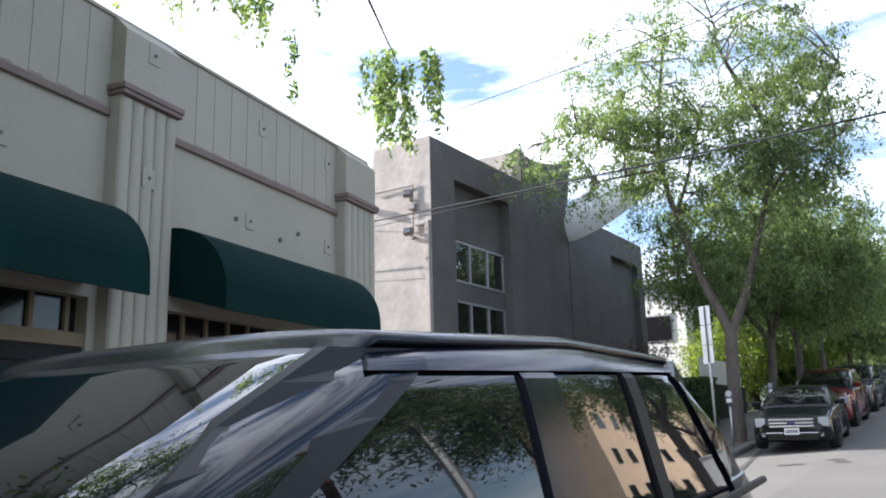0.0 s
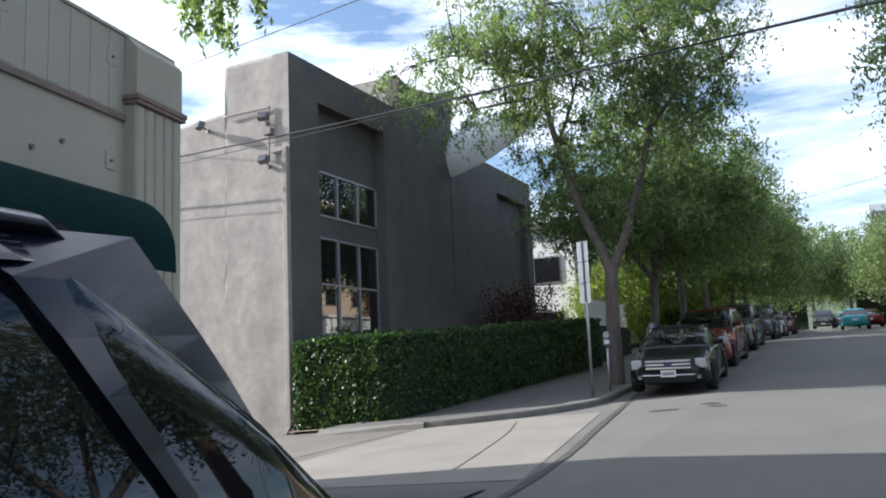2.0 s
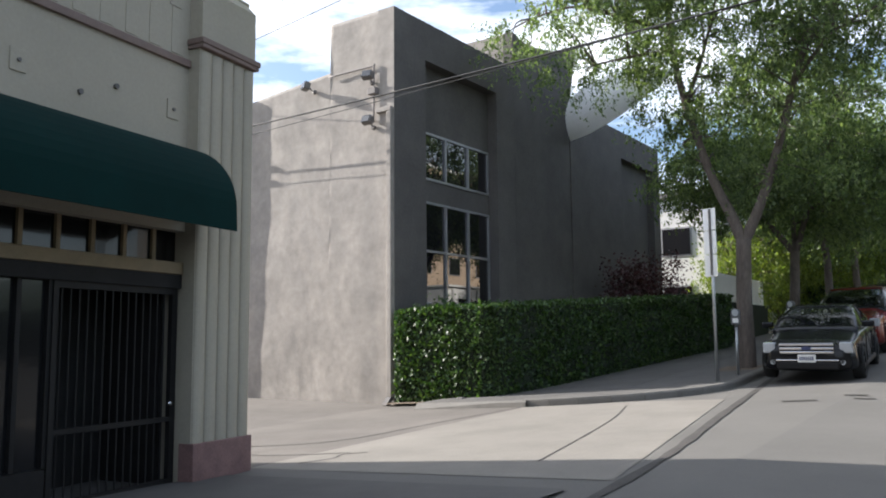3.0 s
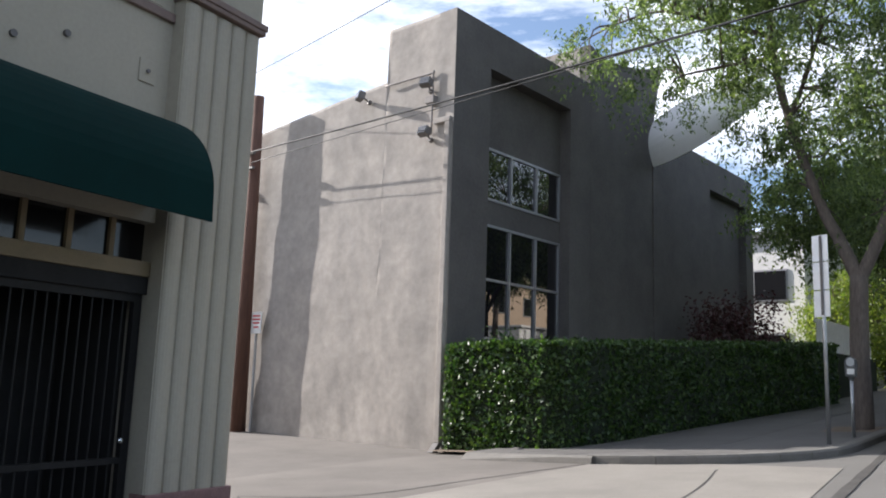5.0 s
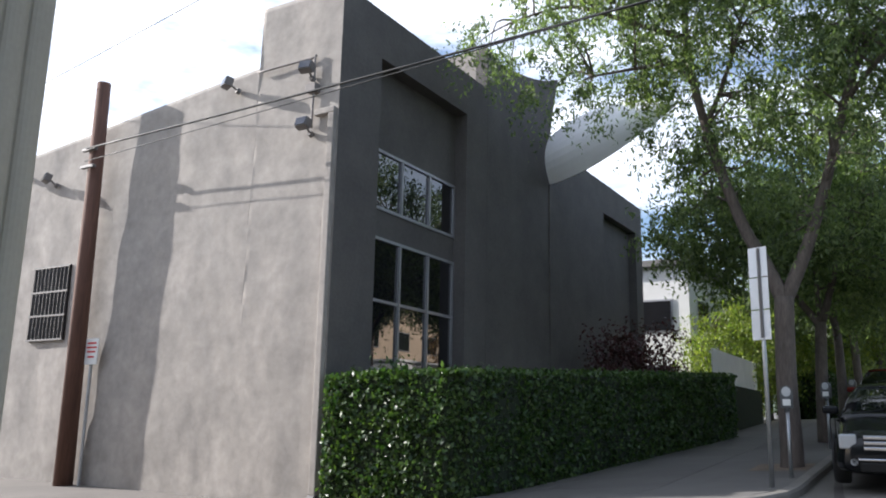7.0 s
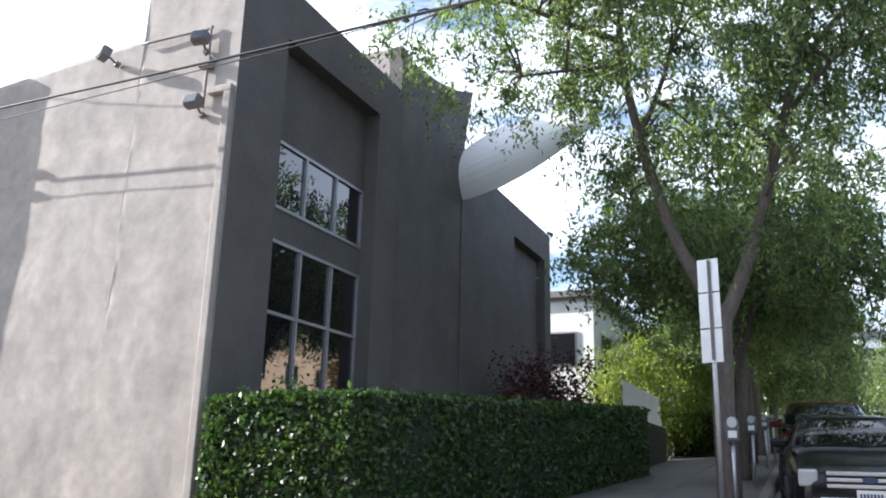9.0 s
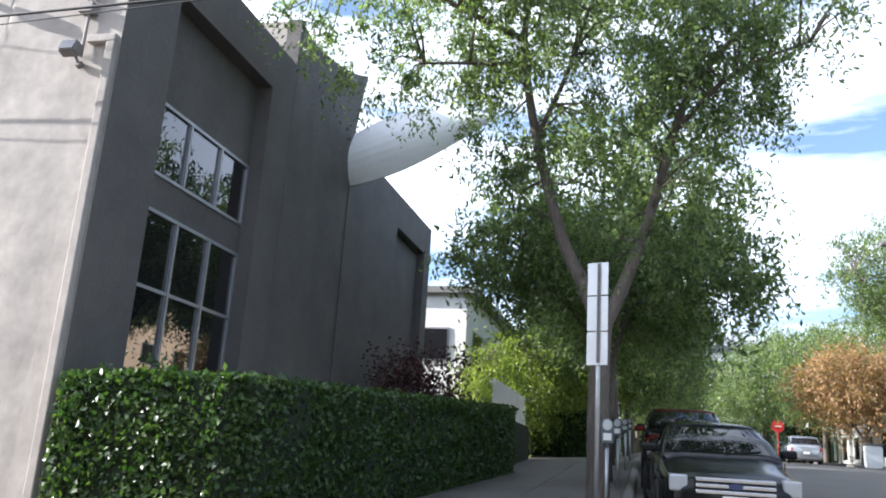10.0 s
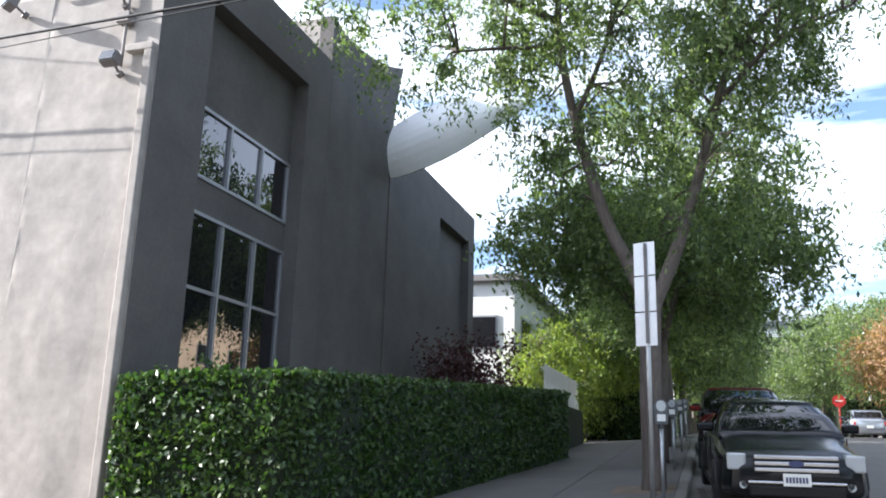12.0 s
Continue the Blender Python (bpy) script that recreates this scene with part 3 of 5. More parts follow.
part("corner_return", boxes(((GX - 0.5, GY - 0.004, -0.4), (GX, GY + 0.0, 9.71))), M_STUCCO_LIT, grey)
part("tower_back", boxes(((-12.83, GY + 0.35, 7.6), (-12.5, 23.7, 9.71)), ((-12.5, 23.4, 7.6), (GX - 0.5, 23.7, 9.71))), M_STUCCO_LIT, grey)
part("roof", boxes(((GX - 0.5, GY + 0.35, 7.3), (-30, 35.8, 7.5))), M_ROOF, grey)
part("rear_wall", boxes(((-30, GY, -0.4), (-30.3, 35.8, 7.5)), ((-30, 35.5, -0.4), (GX - 0.3, 35.8, 9.4)), ((-14, GY + 0.4, -0.4), (-14.1, 35.4, 7.3))), M_STUCCO_SHADE, grey)
scoop = spline([(24.0 - 0.3, 10.92, 0), (24.6, 10.78, 0), (25.9, 10.98, 0), (27.1, 11.3, 0), (28.2, 11.75, 0)], 5)
edge = spline([(28.2, 11.75, 0), (27.8, 10.5, 0), (27.52, 9.3, 0), (27.44, 8.27, 0)], 5)
part("scooped_wall", extrude([(23.7, -0.4)] + [(p.x, p.y) for p in scoop] + [(p.x, p.y) for p in edge[1:]] + [(27.44, -0.4)], GX - 0.06, GX - 0.4, "x"), M_STUCCO_SHADE, grey, "stucco wall with a scooped curving top")
part("scooped_return", boxes(((GX - 0.4, 23.7, 7.5), (-14, 24.0, 10.9))), M_STUCCO_LIT, grey)
pieces("lower_wall", M_STUCCO_SHADE, grey, "", ((GX - 0.02, 27.44, -0.4), (GX - 0.4, 31.8, 9.45)), ((GX - 0.02, 31.8, 8.4), (GX - 0.4, 35.1, 9.45)), ((GX - 0.02, 35.1, -0.4), (GX - 0.4, 35.8, 9.45)),
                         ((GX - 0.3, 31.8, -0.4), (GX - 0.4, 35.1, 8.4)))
for a in (GY + 5.85, ):
    part("control_joint", boxes(((GX + 0.004, a - 0.02, -0.2), (GX - 0.04, a + 0.04, 9.6))), M_STUCCO_SHADE, grey)


def big_window(name, y0, y1, z0, z1, rows):
    fx = GX - 0.36
    w = part(name, boxes(((fx, y0, z0), (fx + 0.07, y1, z0 + 0.06)), ((fx, y0, z1 - 0.06), (fx + 0.07, y1, z1)), ((fx, y0, z0 + 0.06), (fx + 0.07, y0 + 0.05, z1 - 0.06)),
                         ((fx, y1 - 0.05, z0 + 0.06), (fx + 0.07, y1, z1 - 0.06))), M_FRAME, grey, "aluminium framed dark glass window")
    n = 3
    step = (y1 - y0) / n
    for i in range(1, n):
        part("mullion", boxes(((fx, y0 + step * i - 0.03, z0 + 0.06), (fx + 0.08, y0 + step * i + 0.03, z1 - 0.06))), M_FRAME, w)
    for z in rows:
        part("transom", boxes(((fx, y0 + 0.05, z - 0.03), (fx + 0.06, y1 - 0.05, z + 0.03))), M_FRAME, w)
    zs = [z0] + list(rows) + [z1]
    for i in range(n):
        for a, b in zip(zs, zs[1:]):
            part("pane", boxes(((fx + 0.018, y0 + step * i + 0.02, a + 0.02), (fx + 0.026, y0 + step * (i + 1) - 0.02, b - 0.02))), M_GLASS, w)


big_window("upper_window", 19.3, 22.58, 5.66, 6.93, [])
big_window("lower_window", 19.3, 22.58, 2.42, 5.09, [3.8])
# barred window in the alley wall
aw = part("alley_window", boxes(((-19.6, GY - 0.05, 3.08), (-18.25, GY + 0.0, 4.8))), M_DARK, grey, "dark barred window")
for i in range(10):
    part("window_bar", tube(bmesh.new(), [(-19.55 + i * 0.14, GY - 0.06, 3.1), (-19.55 + i * 0.14, GY - 0.06, 4.78)], 0.012, 6), M_LAMPGREY, aw)
for z in (3.1, 3.65, 4.2, 4.78):
    part("window_rail", boxes(((-19.6, GY - 0.075, z - 0.02), (-18.25, GY - 0.045, z + 0.02))), M_LAMPGREY, aw)

# conduit and corner downpipe
pipe = thing("wall_conduit", (-11.3, GY, 8.2), "painted steel conduit with junction boxes on the stucco wall", "conduit")
part("conduit", tube(bmesh.new(), spline([(-12.8, GY - 0.06, 8.28), (-11.4, GY - 0.06, 8.28), (-11.3, GY - 0.06, 8.2), (-11.3, GY - 0.06, 6.85)], 5), 0.025, 8), M_PIPE, pipe, smooth=True)
part("junction_box", boxes(((-11.42, GY - 0.16, 7.55), (-11.18, GY - 0.004, 7.72)), bevel=0.01), M_PIPE, pipe)
down = thing("downpipe", (-10.8, GY, 0), "square painted downpipe down the stucco corner", "downpipe")
part("pipe", boxes(((-10.86, GY - 0.12, 0.2), (-10.72, GY - 0.006, 7.05)), bevel=0.015), M_STUCCO_LIT, down)
part("elbow", boxes(((-11.2, GY - 0.12, 7.05), (-10.72, GY - 0.006, 7.17)), bevel=0.015), M_STUCCO_LIT, down)
part("shoe", extrude([(GY - 0.006, 0.2), (GY - 0.12, 0.2), (GY - 0.3, 0.02), (GY - 0.16, -0.02)], -10.86, -10.72, "x"), M_LAMPGREY, down)


def floodlight(place, yaw, tilt, label):
    fl = new("floodlight")
    tagged(fl, label, "floodlight", "wall floodlights")
    bm = boxes(((-0.14, -0.1, -0.1), (0.14, 0.06, 0.1)), bevel=0.02)
    part("housing", bm, M_LAMPGREY, fl)
    part("lens", boxes(((-0.12, -0.112, -0.085), (0.12, -0.1, 0.085))), M_GLASS, fl)
    part("arm", tube(bmesh.new(), [(0, 0.06, 0), (0, 0.22, -0.05)], 0.02, 8), M_LAMPGREY, fl)
    part("mount", tube(bmesh.new(), [(0, 0.2, -0.05), (0, 0.28, -0.05)], 0.06, 10), M_LAMPGREY, fl)
    fl.matrix_basis = pose(*place, tilt, 0, yaw)


floodlight((-13.4, GY - 0.26, 8.1), -25, -15, "grey floodlight on the alley wall top")
floodlight((-11.3, GY - 0.27, 7.98), 10, -20, "grey floodlight above the junction box")
floodlight((-11.3, GY - 0.27, 6.85), 0, -20, "small grey floodlight under the conduit")
floodlight((-19.2, GY - 0.27, 6.9), -20, -20, "grey floodlight far down the alley wall")
floodlight((-20.5, GY - 0.27, 7.3), -20, -20, "grey floodlight far down the alley wall")

# white sail canopy
sail = thing("sail_canopy", (-10.7, 27.3, 8.2), "curved white panel sail projecting from the grey wall", "canopy")
bm = bmesh.new()
NU, NV = 22, 8


def sail_point(u, v, off):
    x = -10.68 + 3.75 * u
    lo = 8.22 + 1.76 * u ** 1.75 - 0.02
    hi = 9.62 + 1.55 * u * (1 - u) + 0.37 * u
    z = lo + (hi - lo) * v
    yb = 27.35 - 0.9 * math.sin(math.pi * v) * (1 - u) ** 0.5 * 0.35 - 0.8 * u * (1 - u)
    return (x, yb + off, z)


for off in (0.0, 0.07):
    grid = [[bm.verts.new(sail_point(i / NU, j / NV, off)) for j in range(NV + 1)] for i in range(NU + 1)]
    for i in range(NU):
        for j in range(NV):
            bm.faces.new((grid[i][j], grid[i + 1][j], grid[i + 1][j + 1], grid[i][j + 1]))
    rim = [grid[i][0] for i in range(NU + 1)] + [grid[NU][j] for j in range(1, NV + 1)] + [grid[i][NV] for i in range(NU - 1, -1, -1)] + [grid[0][j] for j in range(NV - 1, 0, -1)]
    if off == 0.0:
        first = rim
for i in range(len(rim)):
    j = (i + 1) % len(rim)
    bm.faces.new((first[i], first[j], rim[j], rim[i]))
bmesh.ops.recalc_face_normals(bm, faces=bm.faces)
part("panel", bm, M_SAIL, sail, smooth=False)
part("bracket", tube(bmesh.new(), [(-10.7, 27.42, 8.9), (-8.4, 27.3, 9.4)], 0.04, 8), M_STEEL, sail)

# ---- hedge ----
HC = [(-10.6, 17.72), (-8.2, 17.72), (-7.9, 17.95), (-6.75, 31.5), (-8.6, 31.7), (-9.9, 18.6)]
hedge = thing("hedge", (-9, 18, gz(-9, 18)), "dense clipped green leafy hedge along the pavement", "hedge")


def hedge_top(x, y):
    return 2.22 + 0.055 * (y - 17.7)


# Solid core under the leaves, coloured as the darkness seen in the gaps.
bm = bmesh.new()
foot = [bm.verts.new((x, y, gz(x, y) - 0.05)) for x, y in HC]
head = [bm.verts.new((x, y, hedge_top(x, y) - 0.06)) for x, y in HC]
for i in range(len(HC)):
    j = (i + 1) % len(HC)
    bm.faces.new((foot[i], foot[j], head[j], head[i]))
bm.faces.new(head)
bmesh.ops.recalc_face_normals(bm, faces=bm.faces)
part("shaded_core", bm, M_HEDGE_IN, hedge)
rng = np.random.default_rng(5)
cen, out = [], []
for i, dens in ((0, 1100), (1, 900), (2, 620), (3, 200)):
    a, b = Vector((*HC[i], 0)), Vector((*HC[i + 1], 0))
    ln = (b - a).length
    nrm = Vector(((b - a).y, -(b - a).x, 0)).normalized()
    n = int(ln * 2.3 * dens)
    for _ in range(n):
        s, v = rng.random(), rng.random()
        p = a + (b - a) * s
        lo, hi = gz(p.x, p.y) + 0.03, hedge_top(p.x, p.y)
        bulge = 0.05 * noise.noise(Vector((p.x * 1.7, p.y * 1.7, v * 3.5))) + rng.normal() * (0.055 if i == 0 else 0.025)
        if rng.random() < 0.03:
            bulge += 0.06
        cen.append((p.x + nrm.x * bulge, p.y + nrm.y * bulge, lo + (hi - lo) * v))
        out.append((nrm.x, nrm.y, 0.35))
for _ in range(13000):
    y = 17.7 + 13.8 * rng.random() ** 1.3
    k = (y - 17.95) / 13.55
    xr = -7.9 + 1.15 * max(k, 0)
    x = xr - rng.random() * 2.3
    z = hedge_top(x, y) + rng.normal() * 0.025 + (0.1 * rng.random() if rng.random() < 0.06 else 0)
    cen.append((x, y, z))
    out.append((0, 0, 1))
for _ in range(60):
    q = (-9.6 + rng.normal() * 0.25, 18.3 + rng.normal() * 0.2, 2.3 + abs(rng.normal()) * 0.14)
    cen.append(q)
    out.append((0, -0.5, 0.5))
cen = np.array(cen) - np.array(hedge.location)
leaves = leaf_mesh("leaves", cen, 0.1, M_HEDGE, rng, 0.25, 0.6, np.array(out) * 0.45)
leaves.parent = hedge
tagged(leaves, "glossy green hedge leaves", kind="stuff")

bed = sheet("planting_bed", [-10.7, -9.5, -8.1], [17.3, 17.5, 17.9], M_SOIL, 0.07, "low dry soil edging under the hedge", "planting bed")
valve = thing("valve_box", (-8.6, 17.45, gz(-8.6, 17.45)), "small dark valve box beside the hedge foot", "valve box")
part("body", boxes(((-8.68, 17.38, gz(-8.6, 17.4)), (-8.52, 17.56, gz(-8.6, 17.4) + 0.16)), bevel=0.02), M_LAMPGREY, valve)


# ---- trees ----
def grow(name, label, base, trunk, limbs, crown, sprays, per, leaf, mat, seed, group="", extra=None, twig=0.03):
    """A tree: tapered trunk, limbs that fork into twigs, and hanging sprays of small leaves. All places relative to the base."""
    rng = np.random.default_rng(seed)
    t = new(name)
    tagged(t, label, "tree", group)
    tr = spline(trunk[0], 4)
    r0, r1 = trunk[1]
    bm = tube(bmesh.new(), tr, [r0 + (r1 - r0) * (i / (len(tr) - 1)) ** 0.7 for i in range(len(tr))], 12)
    part("trunk", bm, M_BARK, t, smooth=True)
    nodes = []
    for pts, ra, rb in limbs:
        ln = spline(pts, 5)
        part("limb", tube(bmesh.new(), ln, [ra + (rb - ra) * i / (len(ln) - 1) for i in range(len(ln))], 9), M_BARK, t, smooth=True)
        nodes += ln[len(ln) // 3:]
    twigs = bmesh.new()
    cen = []
    cs = [(Vector(c), Vector(r), w) for c, r, w in crown]
    wsum = sum(w for _, _, w in cs)
    for k in range(sprays):
        q = rng.random() * wsum
        for c, r, w in cs:
            q -= w
            if q <= 0:
                break
        d = Vector(rng.normal(size=3)).normalized() * (0.45 + 0.6 * rng.random() ** 0.6)
        p = c + Vector((d.x * r.x, d.y * r.y, d.z * r.z))
        near = min(nodes, key=lambda n_: (n_ - p).length + max(0, n_.z - p.z) * 0.5)
        bend = (near + p) / 2 + Vector((0, 0, 0.12 * (near - p).length)) + Vector(rng.normal(size=3)) * 0.12
        if k % 2 == 0:
            tube(twigs, spline([near, bend, p], 3), [twig, twig * 0.9, twig * 0.8, twig * 0.6, twig * 0.45, twig * 0.4, twig * 0.25], 5)
        fronds = 6
        for f in range(fronds):
            way = Vector(rng.normal(size=3)) + (p - near).normalized() * 0.5
            way.z -= 0.5
            way.normalize()
            length = leaf * rng.uniform(4.0, 8.0)
            m = per // fronds
            s = rng.random(m)
            pos = np.array(p)[None] + np.array(way)[None] * (s * length)[:, None]
            pos[:, 2] -= 0.35 * length * s ** 2
            pos += rng.normal(size=(m, 3)) * leaf * 0.55
            cen.append(pos)
    for p, m, sx in (extra or []):
        cen.append(np.array(p)[None] + rng.normal(size=(m, 3)) * np.array(sx)[None])
    if twigs.verts:
        tagged(part("twig_growth", twigs, M_BARK, t), kind="stuff")
    lv = leaf_mesh("crown", np.concatenate(cen), leaf, mat, rng, 0.55, 0.36)
    lv.parent = t
    tagged(lv, kind="stuff")
    t.matrix_basis = Matrix.Translation(base)
    return t


B1 = Vector((-3.95, 22.6, gz(-3.95, 22.6) + 0.12))
rel = lambda *ps: [Vector(p) - B1 for p in ps]
main_tree = grow("street_tree", "forked grey-barked street tree with sunlit feathery green leaves", B1,
     (rel((-3.95, 22.6, B1.z - 0.05), (-3.93, 22.6, B1.z + 0.4), (-3.95, 22.62, 2.4), (-3.9, 22.64, 3.85)), (0.21, 0.17)),
     [(rel((-3.9, 22.64, 3.75), (-4.25, 22.75, 4.6), (-4.66, 22.9, 5.5), (-5.17, 22.7, 7.4), (-5.42, 22.4, 9.3), (-5.2, 22.2, 11.0), (-4.9, 22.0, 12.6)), 0.15, 0.03),
      (rel((-3.9, 22.64, 3.75), (-3.5, 22.8, 4.7), (-3.07, 22.9, 6.0), (-2.34, 23.0, 8.4), (-1.2, 22.8, 9.7), (-0.3, 22.4, 10.9)), 0.14, 0.03),
      (rel((-5.42, 22.4, 9.3), (-6.4, 22.0, 9.7), (-7.6, 21.6, 10.2), (-8.8, 21.4, 10.1)), 0.07, 0.02),
      (rel((-5.3, 22.5, 8.8), (-6.2, 22.2, 8.75), (-7.2, 21.8, 8.6)), 0.06, 0.02),
      (rel((-2.34, 23.0, 8.4), (-2.5, 22.6, 10.0), (-3.2, 22.2, 11.6), (-3.4, 22.0, 13.0)), 0.07, 0.02),
      (rel((-5.17, 22.7, 7.4), (-4.6, 22.5, 8.6), (-4.0, 22.2, 10.4)), 0.06, 0.02),
      (rel((-2.6, 22.95, 7.6), (-1.6, 22.4, 8.4), (-0.4, 22.2, 8.8)), 0.06, 0.02)],
     [(rel((-4.2, 22.2, 11.4))[0], (4.2, 3.4, 2.5), 1.3), (rel((-7.2, 21.8, 9.6))[0], (2.6, 2.4, 1.5), 0.55), (rel((-1.7, 22.6, 9.4))[0], (2.0, 2.2, 2.1), 0.65),
      (rel((-4.2, 22.6, 8.6))[0], (3.0, 2.4, 1.7), 0.6), (rel((-3.7, 23.2, 6.2))[0], (2.6, 2.0, 1.2), 0.3)],
     450, 168, 0.125, M_LEAF, 11)

street = grow("street_tree", "leafy green street tree shading the parked cars", (-4.1, 28.6, gz(-4.1, 28.6) + 0.12),
     ([(0, 0, -0.1), (0.02, 0, 1.2), (0.1, 0.05, 2.9)], (0.17, 0.13)),
     [([(0.1, 0.05, 2.8), (-0.7, 0, 3.9), (-1.7, -0.3, 5.0), (-2.3, -0.4, 6.2)], 0.1, 0.03), ([(0.1, 0.05, 2.8), (0.5, 0.2, 4.2), (0.9, 0, 5.6), (1.6, -0.2, 7.2)], 0.1, 0.03),
      ([(0.1, 0.05, 2.8), (0, 0.4, 4.6), (-0.2, 0.8, 7.4)], 0.08, 0.03)],
     [(Vector((0.1, 0, 6.4)), (3.4, 3.1, 2.5), 1.0), (Vector((1.2, -0.2, 5.0)), (2.5, 2.4, 1.3), 0.6), (Vector((-1.8, -0.3, 5.4)), (1.9, 2.0, 1.0), 0.4)],
     270, 150, 0.17, M_LEAF, 23, "street tree row")
for x, y, k, turn in ((-4.3, 35.5, 1.0, 80), (-4.4, 43, 1.08, 200)):
    copy_thing(street, pose(x, y, gz(x, y) + 0.1, 0, 0, turn)).scale = (k, k, k)
far_tree = grow("street_tree", "leafy green street tree far up the street", (-4.2, 51, gz(-4.2, 51) + 0.1),
     ([(0, 0, -0.1), (0.02, 0, 1.2), (0.1, 0.05, 2.9)], (0.17, 0.13)),
     [([(0.1, 0.05, 2.8), (-0.7, 0, 3.9), (-1.7, -0.3, 5.0), (-2.3, -0.4, 6.2)], 0.1, 0.03), ([(0.1, 0.05, 2.8), (0.5, 0.2, 4.2), (0.9, 0, 5.6), (1.6, -0.2, 7.2)], 0.1, 0.03),
      ([(0.1, 0.05, 2.8), (0, 0.4, 4.6), (-0.2, 0.8, 7.4)], 0.08, 0.03)],
     [(Vector((0.1, 0, 6.4)), (3.4, 3.1, 2.5), 1.0), (Vector((1.2, -0.2, 4.9)), (2.5, 2.4, 1.5), 0.7), (Vector((-1.8, -0.3, 4.6)), (1.9, 2.0, 1.3), 0.5)],
     260, 102, 0.24, M_LEAF, 24, "street tree row")
for x, y, k, turn in ((-4.4, 60, 1.1, 20), (-4.2, 70, 1.05, 250), (-4.0, 82, 1.15, 100), (-1.5, 104, 1.3, 40),
                      (2.5, 118, 1.4, 300), (7.8, 96, 1.25, 10), (8.4, 80, 1.15, 190), (8.2, 68, 1.0, 60), (12.5, 108, 1.5, 10), (-9, 110, 1.5, 77), (16, 92, 1.5, 20)):
    copy_thing(far_tree, pose(x, y, gz(x, y) + 0.1, 0, 0, turn)).scale = (k, k, k)
ytree = grow("yellowing_tree", "small bright yellow-green tree behind the hedge end", (-8.4, 40.2, gz(-8.4, 40.2)),
     ([(0, 0, -0.1), (0, 0, 1.3)], (0.1, 0.08)), [([(0, 0, 1.2), (-0.4, 0, 2.4), (-0.8, 0, 3.8)], 0.06, 0.02), ([(0, 0, 1.2), (0.5, 0, 2.5), (0.8, 0.2, 4.0)], 0.06, 0.02)],
     [(Vector((0, 0, 3.0)), (1.9, 1.7, 1.6), 1.0)], 110, 84, 0.17, M_LEAF_Y, 31)
for x, y, s, turn in ((-7.9, 43.4, 0.95, 70), (-6.6, 48.5, 1.2, 200), (-8.3, 46, 1.3, 20)):
    c = copy_thing(ytree, pose(x, y, gz(x, y), 0, 0, turn))
    c.scale = (s, s, s)
otree = grow("autumn_tree", "orange-brown autumn tree before a white wall", (8.4, 59, gz(8.4, 59)),
     ([(0, 0, -0.1), (0.1, 0, 1.6)], (0.16, 0.12)), [([(0.1, 0, 1.5), (-0.8, 0, 2.9), (-1.5, 0, 4.0)], 0.08, 0.02), ([(0.1, 0, 1.5), (0.9, 0, 3.0), (1.5, 0.2, 4.4)], 0.08, 0.02)],
     [(Vector((0, 0, 4.6)), (3.1, 2.8, 1.9), 1.0)], 230, 84, 0.24, M_LEAF_O, 41)
rtree = grow("street_tree", "tall dark green tree across the street", (7.2, 24.5, gz(7.2, 24.5) + 0.1),
     ([(0, 0, -0.1), (-0.1, 0, 2.4), (-0.2, 0, 4.0)], (0.22, 0.17)),
     [([(-0.2, 0, 3.9), (-1.5, -0.2, 5.4), (-2.8, -0.3, 6.8), (-3.9, -0.4, 8.0)], 0.11, 0.02), ([(-0.2, 0, 3.9), (0.6, 0, 5.6), (1.2, 0, 7.8)], 0.11, 0.03), ([(-0.2, 0, 3.9), (-0.8, 0.3, 6.6), (-1.9, 0.2, 8.4)], 0.08, 0.02)],
     [(Vector((-0.2, 0, 7.4)), (3.2, 2.8, 2.3), 1.0), (Vector((-2.7, -0.2, 8.4)), (1.9, 2.0, 1.7), 0.55), (Vector((-2.0, 0, 6.4)), (1.8, 1.8, 1.0), 0.25)], 290, 96, 0.16, M_LEAF, 53)
for x, y, k, turn in ((8.6, 0.5, 0.8, 130), (8.8, 9.0, 0.85, 300), (8.6, 16.5, 0.8, 70), (8.8, 35.0, 0.9, 190)):
    copy_thing(rtree, pose(x, y, gz(x, y) + 0.1, 0, 0, turn)).scale = (k, k, k)
copy_thing(rtree, pose(9.0, 46.5, gz(9, 46.5) + 0.1, 0, 0, 15))

BN = Vector((-3.3, -4.5, gz(-3.3, -4.5) + 0.1))
reln = lambda *ps: [Vector(p) - BN for p in ps]
rngh = np.random.default_rng(9)
hang = []
for (hx, hy, hz0, hz1, wd, m) in ((-6.1, 9.7, 6.0, 7.5, 0.4, 1100), (-5.9, 9.8, 6.8, 7.9, 0.5, 700), (-7.2, 7.2, 7.4, 8.4, 0.45, 420), (-6.6, 7.0, 7.7, 8.6, 0.4, 320), (-8.0, 6.4, 7.5, 8.4, 0.35, 260)):
    for k in range(9):
        cx, cy = hx + rngh.normal() * wd, hy + rngh.normal() * wd
        length = (hz1 - hz0) * rngh.uniform(0.5, 1.0)
        hang += [((cx + rngh.normal() * 0.05, cy + rngh.normal() * 0.05, hz1 - length * f / 5), m // 45, (0.05, 0.05, 0.09)) for f in range(6)]
hang = [(Vector(p) - BN, m, s) for p, m, s in hang]
